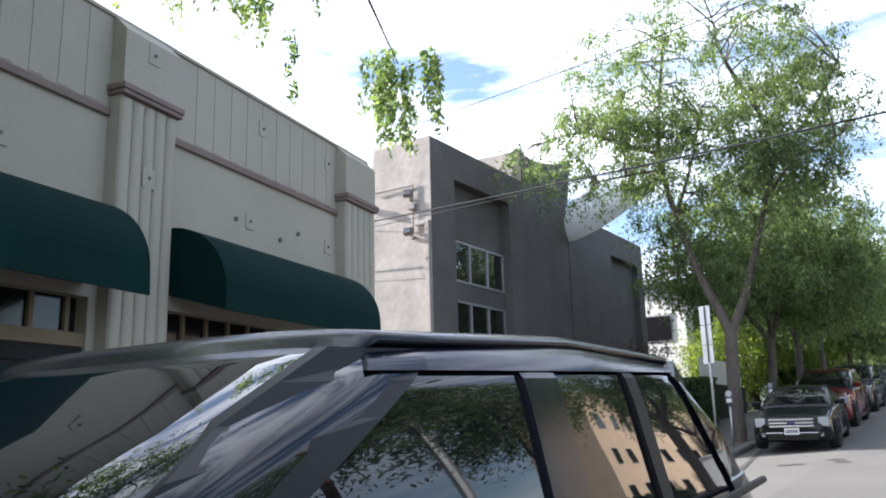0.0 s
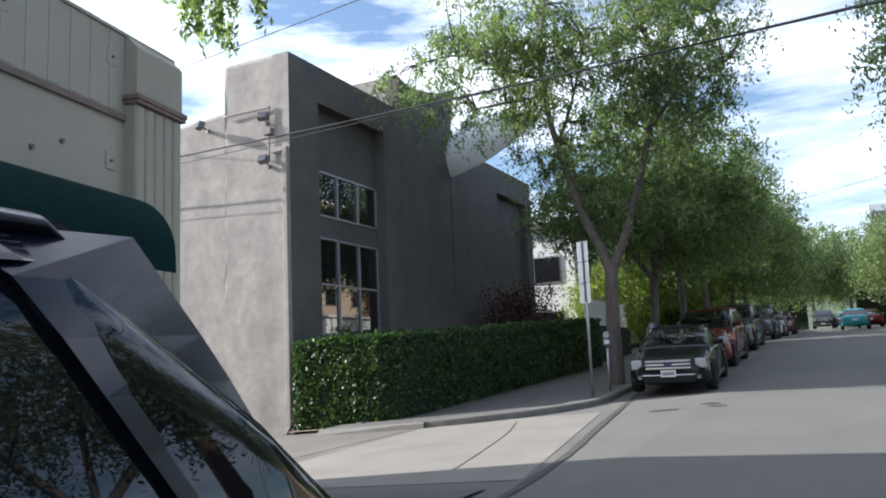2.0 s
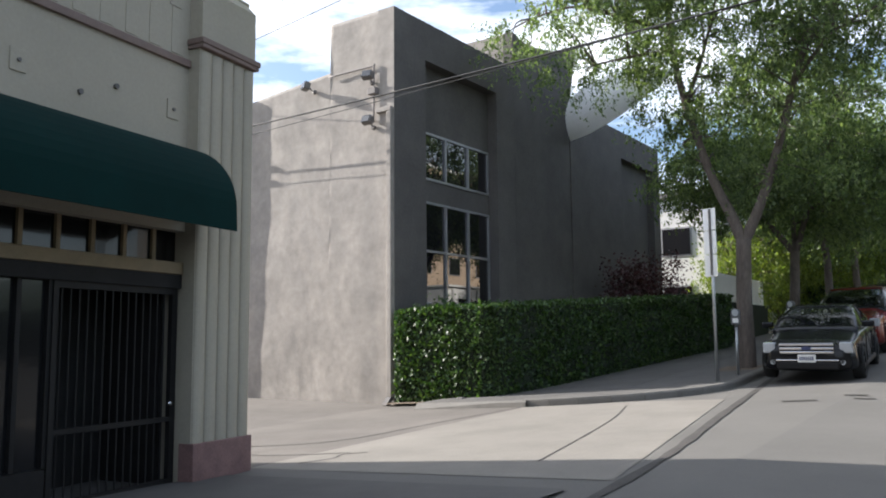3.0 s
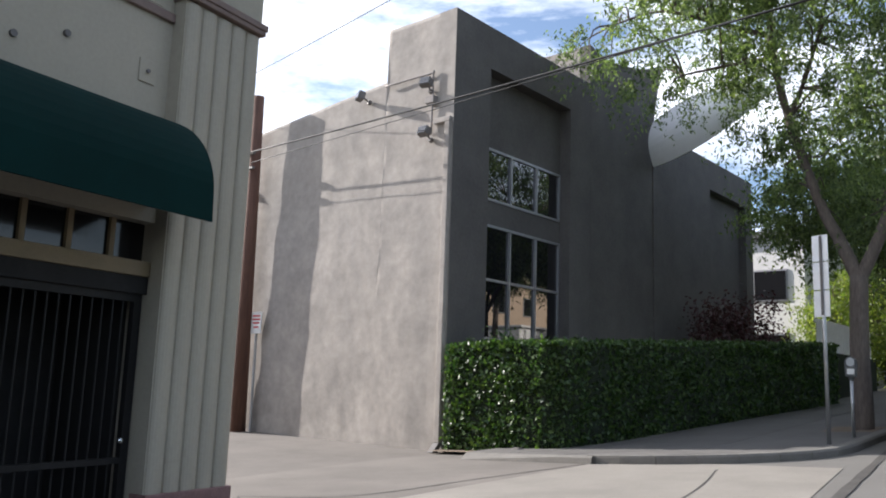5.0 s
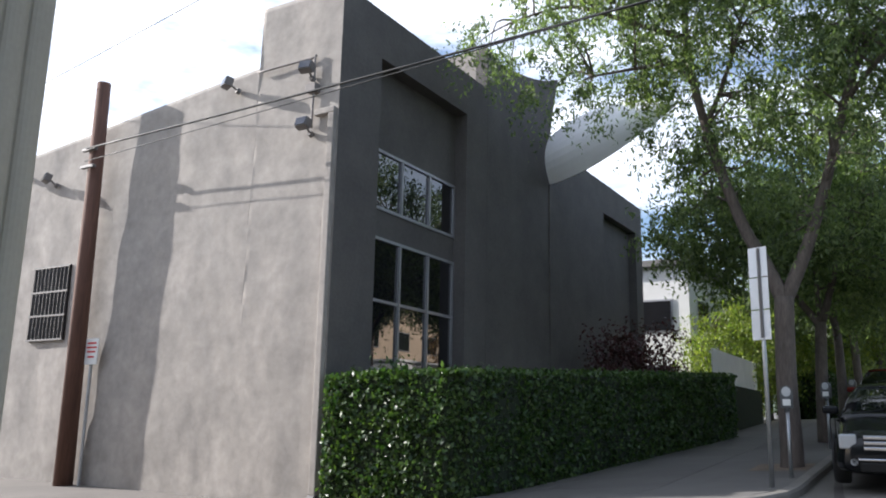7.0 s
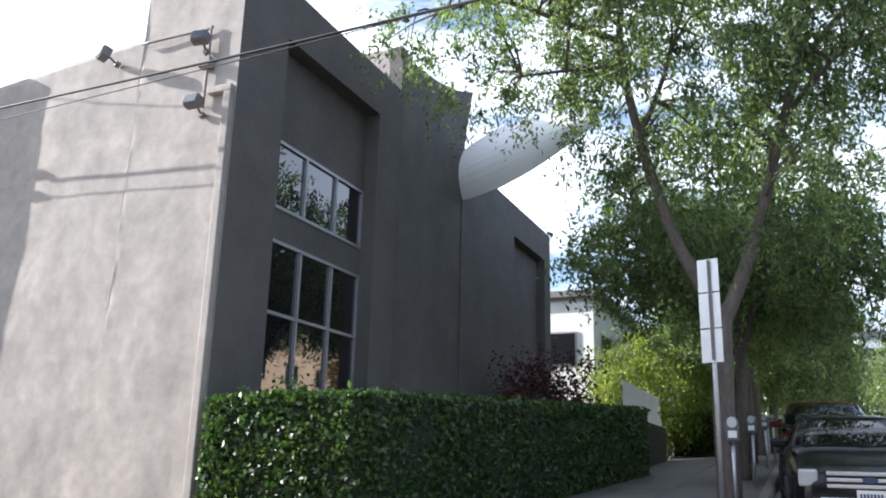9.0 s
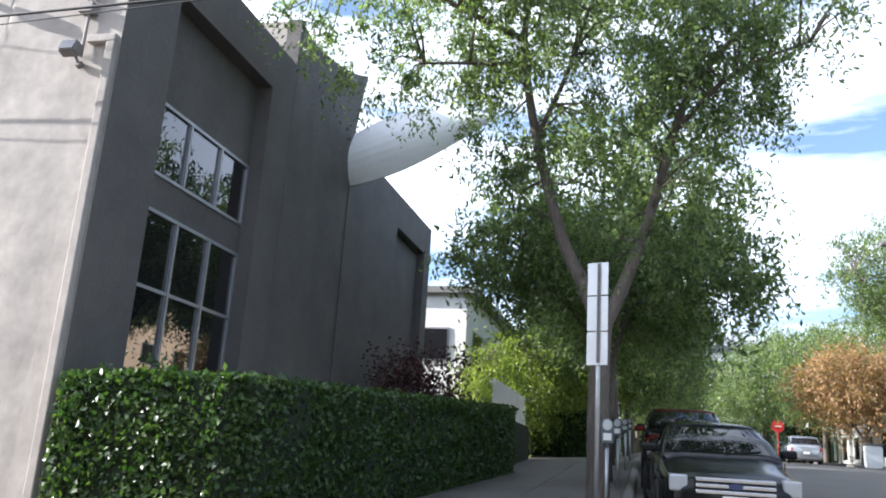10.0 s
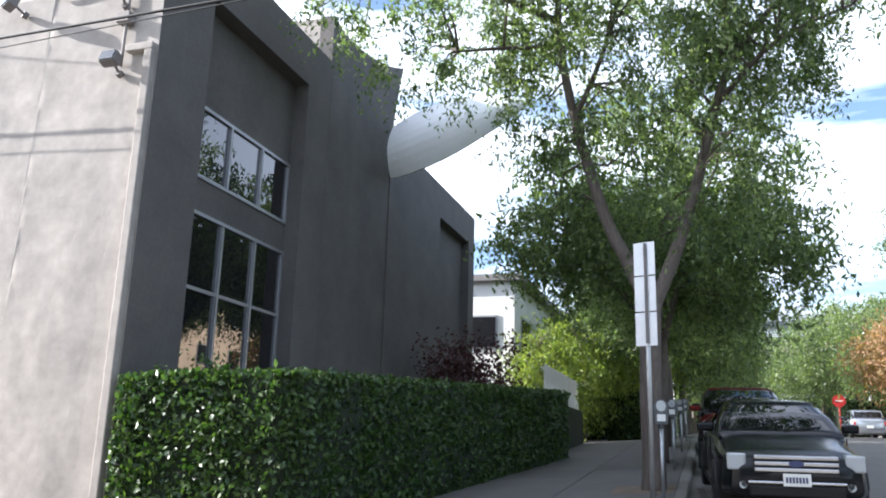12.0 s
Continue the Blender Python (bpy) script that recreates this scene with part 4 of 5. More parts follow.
grow("street_tree", "street tree whose branches hang over the cream building", BN,
     (reln((-3.3, -4.5, BN.z - 0.1), (-3.3, -4.4, 1.8), (-3.4, -4.2, 3.6)), (0.22, 0.18)),
     [(reln((-3.4, -4.2, 3.5), (-4.0, -1.5, 6.6), (-4.9, 3.0, 8.6), (-5.7, 7.0, 9.3), (-6.0, 9.7, 7.6)), 0.12, 0.012),
      (reln((-4.6, 1.8, 8.3), (-6.0, 4.5, 9.3), (-7.2, 7.0, 8.5)), 0.07, 0.012), (reln((-3.4, -4.2, 3.5), (-2.2, -5.5, 6.2), (-1.4, -6.5, 8.6)), 0.12, 0.03)],
     [(reln((-2.0, -5.0, 7.6))[0], (4.2, 3.4, 2.6), 1.0), (reln((-4.2, -1.6, 8.0))[0], (2.8, 2.6, 1.6), 0.7), (reln((-3.6, -0.5, 4.9))[0], (1.5, 1.5, 1.1), 0.3), (reln((-5.0, 1.4, 8.0))[0], (2.2, 2.1, 1.2), 0.6)], 460, 84, 0.15, M_LEAF, 61, extra=hang)

shrub = thing("red_shrub", (-9.2, 29.5, gz(-9.2, 29.5)), "dark red-leaved shrub against the grey wall", "shrub")
rs = np.random.default_rng(71)
cl = [rs.normal(size=(110, 3)) * np.array((0.25, 0.3, 0.25)) + np.array((rs.normal() * 0.5, rs.normal() * 0.9, 1.2 + 1.9 * rs.random())) for _ in range(60)]
lv = leaf_mesh("foliage", np.concatenate(cl), 0.13, M_SHRUB, rs, 0.2, 0.5)
lv.parent = shrub
tagged(lv, kind="stuff")
for k in range(5):
    part("stem", tube(bmesh.new(), [(-9.2, 29.5, gz(-9.2, 29.5) - 0.05), (-9.2 + rs.normal() * 0.3, 29.5 + rs.normal() * 0.5, 3.4)], [0.04, 0.015], 6), M_BARK, shrub)

# ---- pole, wires, signs, meters ----
PX, PY = -17.36, 17.4
pole = thing("utility_pole", (PX, PY, gz(PX, PY)), "weathered brown wooden utility pole against the alley wall", "utility pole")
part("pole", tube(bmesh.new(), [(PX, PY + 0.16, gz(PX, PY) - 0.2), (PX + 0.01, PY + 0.1, 4.5), (PX + 0.03, PY + 0.04, 8.88)], [0.2, 0.175, 0.15], 14), M_POLEWOOD, pole, smooth=True)
part("conduit", tube(bmesh.new(), [(PX + 0.36, PY + 0.27, -0.1), (PX + 0.34, PY + 0.27, 3.0)], 0.035, 8), M_STEEL, pole)
for z in (7.25, 6.85):
    part("bracket", boxes(((PX - 0.2, PY - 0.17, z - 0.03), (PX + 0.24, PY - 0.08, z + 0.03))), M_LAMPGREY, pole)
psign = thing("notice_plate", (PX + 0.45, PY + 0.2, 2.8), "small pale notice plate on the pole", "sign")
part("plate", boxes(((PX + 0.2, PY + 0.2, 2.5), (PX + 0.6, PY + 0.225, 3.05)), bevel=0.004), M_PLATE, psign)
for z, w in ((2.95, 0.3), (2.86, 0.34), (2.77, 0.28), (2.66, 0.2)):
    part("text_bar", boxes(((PX + 0.4 - w / 2, PY + 0.1965, z - 0.02), (PX + 0.4 + w / 2, PY + 0.1995, z + 0.02))), M_RED, psign)


def wire(name, a, b, sag, r, label):
    a, b = Vector(a), Vector(b)
    pts = [a + (b - a) * (i / 24) - Vector((0, 0, 4 * sag * (i / 24) * (1 - i / 24))) for i in range(25)]
    return tagged(mesh_object(name, tube(bmesh.new(), pts, r, 5), M_CABLE, True), label, "cable")


wire("overhead_cable", (PX, PY - 0.2, 7.25), (13, 16.6, 7.75), 0.2, 0.022, "thick black overhead cable crossing the street")
wire("overhead_cable", (PX, PY - 0.2, 6.95), (13, 16.2, 7.6), 0.05, 0.01, "thin black overhead cable crossing the street")
wire("overhead_wire", (-29, 18.78, 9.43), (13, 11.92, 9.53), 0.35, 0.011, "fine overhead wire high above the alley")
wire("overhead_wire", (-8, 70, 12), (12, 34, 9.5), 0.3, 0.012, "fine overhead wire across the far street")
opole = thing("utility_pole", (13, 16.4, gz(13, 16.4)), "brown wooden utility pole across the street", "utility pole")
part("pole", tube(bmesh.new(), [(13, 16.4, gz(13, 16.4) - 0.2), (13, 16.4, 14.2)], [0.2, 0.14], 12), M_POLEWOOD, opole, smooth=True)

SX, SY = -3.79, 19.72
SB = gz(SX, SY) + 0.13
sign = thing("parking_sign", (SX, SY, SB), "steel post with three stacked parking signs seen from behind", "sign")
part("post", tube(bmesh.new(), [(SX, SY, SB - 0.05), (SX, SY, 4.2)], 0.033, 10), M_STEEL, sign, smooth=True)
for i, (z0, z1) in enumerate(((3.74, 4.2), (3.24, 3.72), (2.77, 3.22))):
    bm = extrude([(-0.15, z0), (0.15, z0), (0.15, z1), (-0.15, z1)], -0.045, -0.038, "y")
    bmesh.ops.rotate(bm, verts=bm.verts, cent=(0, 0, 0), matrix=Matrix.Rotation(radians(-18), 3, "Z"))
    bmesh.ops.translate(bm, verts=bm.verts, vec=(SX, SY, 0))
    pl = part("sign_plate", bm, M_SIGNBACK, sign, "bare aluminium sign back")
    for z in (z0 + 0.08, z1 - 0.08):
        part("bolt", tube(bmesh.new(), [(SX - 0.01, SY - 0.04, z), (SX - 0.015, SY - 0.055, z)], 0.012, 6), M_STEEL, pl)
part("stripe", boxes(((SX - 0.02, SY - 0.075, 2.8), (SX + 0.02, SY - 0.05, 4.18))), M_LAMPGREY, sign)


def meter(place):
    m = new("parking_meter")
    tagged(m, "grey coin parking meter on a steel post beside the kerb", "parking meter", "parking meters")
    part("post", tube(bmesh.new(), [(0, 0, -0.05), (0, 0, 1.05)], 0.03, 10), M_STEEL, m, smooth=True)
    part("collar", tube(bmesh.new(), [(0, 0, 1.02), (0, 0, 1.1)], 0.045, 10), M_METERHEAD, m)
    prof = [(-0.09, 1.08), (0.09, 1.08), (0.1, 1.3)] + [(0.1 * math.cos(a), 1.32 + 0.12 * math.sin(a)) for a in [math.pi * k / 8 for k in range(9)]] + [(-0.1, 1.3)]
    part("head", extrude(prof, -0.07, 0.07, "y"), M_METERHEAD, m)
    part("dial_window", extrude([(0.07 * math.cos(a), 1.34 + 0.08 * math.sin(a)) for a in [2 * math.pi * k / 12 for k in range(12)]], -0.078, -0.071, "y"), M_LENS, m)
    part("label_plate", boxes(((-0.06, -0.076, 1.12), (0.06, -0.071, 1.22))), M_PLATE, m)
    m.matrix_basis = pose(*place, 0, 0, 8)
    return m


mt = meter((-3.72, 21.0, gz(-3.72, 21.0) + 0.13))
for yy in (26.5, 32.5, 38.5):
    copy_thing(mt, pose(-3.75, yy, gz(-3.75, yy) + 0.13, 0, 0, -6))
tagged(sheet("tree_pit", [-4.6, -3.9, -3.62], [22.0, 22.6, 23.2], M_SOIL, 0.136, "square of bare soil at the tree foot", "tree pit"))


# ---- cars ----
def ring(bm, y, z0, z1, w0, w1, n, power):
    vs = []
    for k in range(n):
        a = 2 * math.pi * (k + 0.5) / n
        c, s = math.cos(a), math.sin(a)
        u = math.copysign(abs(s) ** (2 / power), s)
        z = (z0 + z1) / 2 + (z1 - z0) / 2 * u
        w = w0 + (w1 - w0) * (u + 1) / 2
        vs.append(bm.verts.new((w * math.copysign(abs(c) ** (2 / power), c), y, z)))
    return vs


def loft(stations, n=32, power=5.0, steps=4):
    """A smooth hull through stations of y, bottom, top, half width at bottom and top."""
    bm = bmesh.new()
    arr = np.array(stations, float)
    ys = []
    for a, b in zip(arr[:-1, 0], arr[1:, 0]):
        ys += list(np.linspace(a, b, steps, endpoint=False))
    ys.append(arr[-1, 0])
    rings = [ring(bm, y, *(np.interp(y, arr[:, 0], arr[:, c]) for c in (1, 2, 3, 4)), n, power) for y in ys]
    for a, b in zip(rings, rings[1:]):
        for k in range(n):
            bm.faces.new((a[k], a[(k + 1) % n], b[(k + 1) % n], b[k]))
    bm.faces.new(rings[0])
    bm.faces.new(rings[-1][::-1])
    bmesh.ops.recalc_face_normals(bm, faces=bm.faces)
    return bm


def car(name, label, category, d, col, pl, group="parked cars"):
    """A car whose nose is at y = 0 and whose tail is at y = length; wheels stand on z = 0."""
    c = new(name)
    tagged(c, label, category, group)
    L, W, H, belt = d["L"], d["W"] / 2, d["H"], d["belt"]
    hood, ws, rf, rr, tb = d["hood"], d["ws"], d["rf"], d["rr"], d["tb"]
    wt, wb = W * d.get("top", 0.70), W * d.get("base", 0.9)
    sh_w = min(0.975, d.get("base", 0.9) + 0.02)
    body = loft([(0, 0.34, hood - 0.28, W * 0.72, W * 0.70), (0.07, 0.24, hood - 0.18, W * 0.86, W * 0.80), (0.3, 0.2, hood - 0.1, W * 0.97, W * 0.88), (min(0.9, ws - 0.12), 0.2, hood, W, W * 0.9),
                 (ws, 0.2, belt, W, W * sh_w), ((ws + tb) / 2, 0.2, belt + 0.01, W * 1.01, W * (sh_w + 0.015)), (tb, 0.2, belt + 0.02, W, W * sh_w), (L - 0.3, 0.24, d["deck"], W * 0.97, W * 0.88),
                 (L - 0.06, 0.3, d["deck"] - 0.05, W * 0.9, W * 0.82), (L, 0.4, d["deck"] - 0.14, W * 0.8, W * 0.74)], 36, 5.5)
    part("body", body, col, c, smooth=True)
    zt = H - 0.02
    shell = [(ws - 0.02, belt - 0.12, belt + 0.0, wb, wb * 0.97), ((ws + rf) / 2, belt - 0.12, belt + (zt - belt) * 0.56, wb, (wb + wt) / 2 * 1.01), (rf, belt - 0.12, zt - 0.03, wb, wt),
               ((rf + rr) / 2, belt - 0.12, zt, wb, wt), (rr, belt - 0.12, zt - 0.04, wb, wt * 0.98), ((rr + tb) / 2, belt - 0.12, belt + (zt - belt) * 0.5, wb * 0.98, (wb + wt) / 2 * 0.98), (tb, belt - 0.12, belt + 0.02, wb * 0.96, wb * 0.92)]
    gl = loft(shell, 48, 7.0)
    sh = np.array(shell)

    def skin(y_, z):
        z0, z1, w0, w1 = (np.interp(y_, sh[:, 0], sh[:, k]) for k in (1, 2, 3, 4))
        u = max(-1.0, min(0.93, 2 * (z - z0) / max(z1 - z0, 0.01) - 1))
        return (w0 + (w1 - w0) * (u + 1) / 2) * (1 - abs(u) ** 7) ** (1 / 7)

    part("glass", gl, M_CARGLASS, c, "dark tinted glass", smooth=True)
    roof = loft([(rf - 0.1, zt - 0.13, zt - 0.085, wt * 0.9, wt * 0.86), (rf, zt - 0.075, zt - 0.005, wt * 0.985, wt * 0.9), ((rf + rr) / 2, zt - 0.065, H, wt * 0.99, wt * 0.9), (rr, zt - 0.085, zt - 0.02, wt * 0.985, wt * 0.89), (rr + 0.12, zt - 0.16, zt - 0.09, wt * 0.96, wt * 0.86)], 40, 2.8)
    part("roof", roof, col, c, smooth=True)
    for s in (-1, 1):
        for pn, (b0, b1, t0, t1) in d["pillars"].items():
            cuts_y = 12 if pn == "header" else 1
            bm = bmesh.new()
            vs = []
            zlo, zhi = (zt - 0.105, zt - 0.045) if pn == "header" else (belt - 0.03, zt - 0.06)
            for off in (-0.02, 0.012):
                rows = []
                for k in range(9):
                    f = k / 8
                    z = zlo + (zhi - zlo) * f
                    rows.append([bm.verts.new((s * (skin(y_, z) + off), y_, z)) for y_ in [b0 + (t0 - b0) * f + (b1 + (t1 - b1) * f - b0 - (t0 - b0) * f) * q / cuts_y for q in range(cuts_y + 1)]])
                vs.append(rows)
            for k in range(8):
                for rows in vs:
                    for q in range(cuts_y):
                        bm.faces.new((rows[k][q], rows[k][q + 1], rows[k + 1][q + 1], rows[k + 1][q]))
                for e in (0, -1):
                    bm.faces.new((vs[0][k][e], vs[0][k + 1][e], vs[1][k + 1][e], vs[1][k][e]))
            bmesh.ops.recalc_face_normals(bm, faces=bm.faces)
            bmesh.ops.remove_doubles(bm, verts=bm.verts, dist=0.0005)
            part(pn, bm, M_TRIM if pn == "c_trim" or pn == "a_pillar" and d["H"] > 1.6 or pn == "b_pillar" and d["H"] < 1.6 else col, c)
        part("belt_trim", tube(bmesh.new(), [(s * (wb + 0.03), ws + 0.05, belt - 0.005), (s * (wb + 0.035), (ws + tb) / 2, belt + 0.005), (s * (wb + 0.01), tb - 0.05, belt + 0.01)], 0.014, 6), M_TRIM, c)
        part("sill_trim", boxes(((s * W * 0.9, 0.9, 0.2), (s * W * 1.0, L - 0.9, 0.3)), bevel=0.02), M_TRIM, c)
        for yy in (ws + 0.35, (ws + tb) / 2 + 0.1, tb - 0.45):
            part("door_seam", boxes(((s * W * 0.985, yy, 0.32), (s * (W * 1.006), yy + 0.008, belt - 0.06))), M_TRIM, c)
        for yy in ((ws + tb) / 2 - 0.08, tb - 0.62):
            part("door_handle", boxes(((s * W * 0.98, yy, belt - 0.17), (s * (W + 0.035), yy + 0.18, belt - 0.135)), bevel=0.01), col, c)
        mir = part("mirror", boxes(((s * W * 0.93, ws + 0.3, belt + 0.01), (s * (W + 0.17), ws + 0.42, belt + 0.135)), bevel=0.035), col, c, smooth=False)
        part("mirror_glass", boxes(((s * (W + 0.02), ws + 0.418, belt + 0.03), (s * (W + 0.15), ws + 0.424, belt + 0.115))), M_CHROME, mir)
        hz = d["lamp"]
        part("headlight", boxes(((s * W * 0.63, 0.02, hz - 0.105), (s * W * 0.88, 0.3, hz + 0.1)), bevel=0.025), M_LENS, c, "clear headlight")
        part("tail_lamp", boxes(((s * W * 0.62, L - 0.16, d["deck"] - 0.45), (s * W * 0.86, L - 0.004, d["deck"] - 0.2)), bevel=0.03), M_TAIL, c, "red tail lamp")
        part("fog_lamp", tube(bmesh.new(), [(s * W * 0.68, 0.0, 0.4), (s * W * 0.68, 0.1, 0.4)], 0.05, 12), M_LENS, c)
        for yy in (0.9, L - 0.95):
            R = d["wheel"]
            tyre = bmesh.new()
            prof = [(0.0, R * 0.66), (-0.02, R * 0.9), (0.02, R * 0.985), (0.06, R), (0.15, R), (0.19, R * 0.985), (0.21, R * 0.9), (0.2, R * 0.66)]
            rings = [[tyre.verts.new((s * (W * 1.005 - px), yy + r * math.cos(a), R + r * math.sin(a))) for px, r in prof] for a in [2 * math.pi * k / 24 for k in range(24)]]
            for k in range(24):
                for j in range(len(prof) - 1):
                    tyre.faces.new((rings[k][j], rings[k][j + 1], rings[(k + 1) % 24][j + 1], rings[(k + 1) % 24][j]))
            bmesh.ops.recalc_face_normals(tyre, faces=tyre.faces)
            wh = part("wheel", tyre, M_TYRE, c, smooth=True)
            rim = tube(bmesh.new(), [(s * W * 0.985, yy, R), (s * W * 0.9, yy, R)], R * 0.67, 20)
            part("rim", rim, M_RIM, wh)
            for k in range(5):
                a = 2 * math.pi * k / 5
                part("spoke_gap", tube(bmesh.new(), [(s * W * 0.987, yy + R * 0.42 * math.cos(a), R + R * 0.42 * math.sin(a)), (s * W * 0.98, yy + R * 0.42 * math.cos(a), R + R * 0.42 * math.sin(a))], R * 0.14, 8), M_TRIM, wh)
            part("wheel_arch", tube(bmesh.new(), [(s * W * 0.99, yy + (R + 0.06) * math.cos(a), R + (R + 0.06) * math.sin(a)) for a in [math.pi * (k / 12) for k in range(13)]], 0.022, 6), M_TRIM, c)
    hz = d["lamp"]
    part("grille", boxes(((-W * 0.54, -0.012, hz - 0.13), (W * 0.54, 0.1, hz + 0.09)), bevel=0.02), M_TRIM, c)
    for k in range(3):
        part("grille_bar", boxes(((-W * 0.53, -0.035, hz - 0.11 + 0.075 * k), (W * 0.53, -0.01, hz - 0.065 + 0.075 * k)), bevel=0.008), M_CHROME, c, "chrome grille bar")
    part("badge", extrude([(0.09 * math.cos(a), hz - 0.01 + 0.04 * math.sin(a)) for a in [2 * math.pi * k / 16 for k in range(16)]], -0.046, -0.034, "y"), M_INK, c)
    part("lower_intake", boxes(((-W * 0.6, -0.02, 0.27), (W * 0.6, 0.1, 0.4)), bevel=0.02), M_TRIM, c)
    part("bumper_strip", boxes(((-W * 0.62, -0.028, 0.425), (W * 0.62, 0.05, 0.455)), bevel=0.01), M_CHROME, c)
    if pl:
        npl = part("number_plate", boxes(((-0.16, -0.05, 0.4), (0.16, -0.03, 0.55)), bevel=0.004), M_PLATE, c, "white number plate")
        for k in range(7):
            part("plate_character", boxes(((-0.13 + 0.038 * k, -0.053, 0.44), (-0.105 + 0.038 * k, -0.05, 0.51))), M_INK, npl)
    part("rear_plate", boxes(((-0.16, L + 0.0, 0.6), (0.16, L + 0.015, 0.75)), bevel=0.004), M_PLATE, c)
    for s in (-1, 1):
        part("wiper", tube(bmesh.new(), [(s * 0.35 - 0.3, ws + 0.02, belt + 0.03), (s * 0.35 + 0.2, ws + 0.14, belt + 0.1)], 0.008, 5), M_TRIM, c)
    return c


SEDAN = dict(L=4.83, W=1.83, H=1.45, belt=0.98, hood=0.92, ws=1.22, rf=2.05, rr=3.3, tb=4.2, deck=1.0, lamp=0.68, wheel=0.33, top=0.68,
             pillars=dict(a_pillar=(1.22, 1.32, 2.0, 2.1), b_pillar=(2.55, 2.65, 2.62, 2.7), d_pillar=(3.75, 4.15, 3.2, 3.35)))
SUV = dict(L=4.78, W=1.8, H=1.74, belt=1.19, hood=1.12, ws=1.02, rf=2.2, rr=3.92, tb=4.42, deck=1.19, lamp=0.85, wheel=0.36, top=0.8, base=0.96,
           pillars=dict(a_pillar=(0.94, 1.28, 2.08, 2.36), b_pillar=(2.62, 2.82, 2.65, 2.82), c_trim=(3.3, 3.39, 3.3, 3.39), d_pillar=(4.1, 4.42, 3.8, 4.05), header=(2.12, 4.02, 2.2, 3.96)))


def park(c, x, y, away=False, side=0.0):
    slope = math.degrees(math.atan(0.037 if y < 19.5 else (0.065 if y < 40 else 0.03)))
    z = gz(x, y) + (0.03 if y > 19.5 else 0.0)
    c.matrix_basis = pose(x, y, z, slope * (-1 if away else 1), 0, (180 if away else 0) + side)
    return c


wagon = park(car("dark_wagon", "glossy black-blue sport utility wagon parked at the kerb", "car", SUV, P_NAVY, True), 0.05, -1.95)
park(car("black_sedan", "black four-door sedan with a chrome barred grille, parked", "car", SEDAN, P_BLACK, True), -2.06, 19.75, side=3)
park(car("red_suv", "dark red sport utility vehicle parked behind the black sedan", "car", SUV, P_DKRED, True), -2.35, 26.1)
dark = park(car("dark_suv", "dark grey sport utility vehicle parked uphill", "car", SUV, P_DARK, True), -2.4, 33.2)
sil = park(car("silver_hatchback", "silver hatchback parked across the street", "car", SUV, P_SILVER, False), 5.2, 61.5, True)
sil.scale = (1, 0.88, 0.86)
teal = park(car("teal_sedan", "teal sedan parked far up the street", "car", SEDAN, P_TEAL, False), 2.2, 68.0, True)
red = park(car("red_sedan", "red sedan parked far up the street", "car", SEDAN, P_DKRED, False), -2.3, 58.0)
for src, x, y, away in ((dark, -2.3, 41.5, False), (sil, -2.4, 50.0, False), (dark, -0.2, 84.0, False), (red, 3.4, 78, True), (sil, 1.6, 92, True)):
    cc = copy_thing(src, Matrix.Identity(4))
    sc = tuple(src.scale)
    park(cc, x, y, away)
    cc.scale = sc
drive = copy_thing(dark, Matrix.Identity(4))
drive.matrix_basis = pose(-9.6, 41.5, gz(-9.6, 41.5) + 0.12, 3.7, 0, 60)

# ---- beyond: houses, fence, hedge, wall, office ----
apt = thing("apartment_house", (-14, 46, gz(-14, 46)), "white stucco apartment house with balconies behind trees", "building")
part("wall", boxes(((-20, 41, 0.8), (-10.4, 56, 8.2))), M_WHITE, apt)
part("roof", boxes(((-20.3, 40.7, 8.2), (-10.0, 56.3, 8.5)), bevel=0.03), M_ROOF, apt)
for yy in (42.2, 45.6, 49.0):
    for zz in (2.6, 5.4):
        w = part("window", boxes(((-10.42, yy, zz), (-10.36, yy + 1.9, zz + 1.5))), M_FRAME, apt)
        part("pane", boxes(((-10.37, yy + 0.08, zz + 0.08), (-10.345, yy + 0.9, zz + 1.42)), ((-10.37, yy + 1.0, zz + 0.08), (-10.345, yy + 1.82, zz + 1.42))), M_GLASS, w)
for xx in (-18.6, -15.6, -12.6):
    for zz in (2.6, 5.4):
        w = part("window", boxes(((xx, 40.95, zz), (xx + 1.5, 41.02, zz + 1.4))), M_FRAME, apt)
        part("pane", boxes(((xx + 0.08, 40.93, zz + 0.08), (xx + 1.42, 40.96, zz + 1.32))), M_GLASS, w)
bal = part("balcony", boxes(((-10.4, 42, 4.6), (-9.3, 51, 4.8))), M_WHITE, apt)
for k in range(31):
    part("baluster", boxes(((-9.36, 42 + 0.3 * k, 4.8), (-9.32, 42.05 + 0.3 * k, 5.6))), M_WHITE, bal)
part("rail", boxes(((-9.4, 42, 5.6), (-9.3, 51.1, 5.68))), M_WHITE, bal)

fence = thing("white_fence", (-7.6, 35, gz(-7.6, 35)), "white picket fence on a low dark wall", "fence")
fb = gz(-7.6, 33)
# The low wall reuses the near-black of the hedge cores.
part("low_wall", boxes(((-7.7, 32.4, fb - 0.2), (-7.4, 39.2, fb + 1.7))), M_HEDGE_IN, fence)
for k in range(34):
    part("picket", boxes(((-7.6, 32.5 + 0.2 * k, fb + 1.7), (-7.56, 32.63 + 0.2 * k, fb + 2.75))), M_WHITE, fence)
for z in (1.85, 2.6):
    part("fence_rail", boxes(((-7.64, 32.4, fb + z), (-7.6, 39.2, fb + z + 0.07))), M_WHITE, fence)

rs = np.random.default_rng(81)


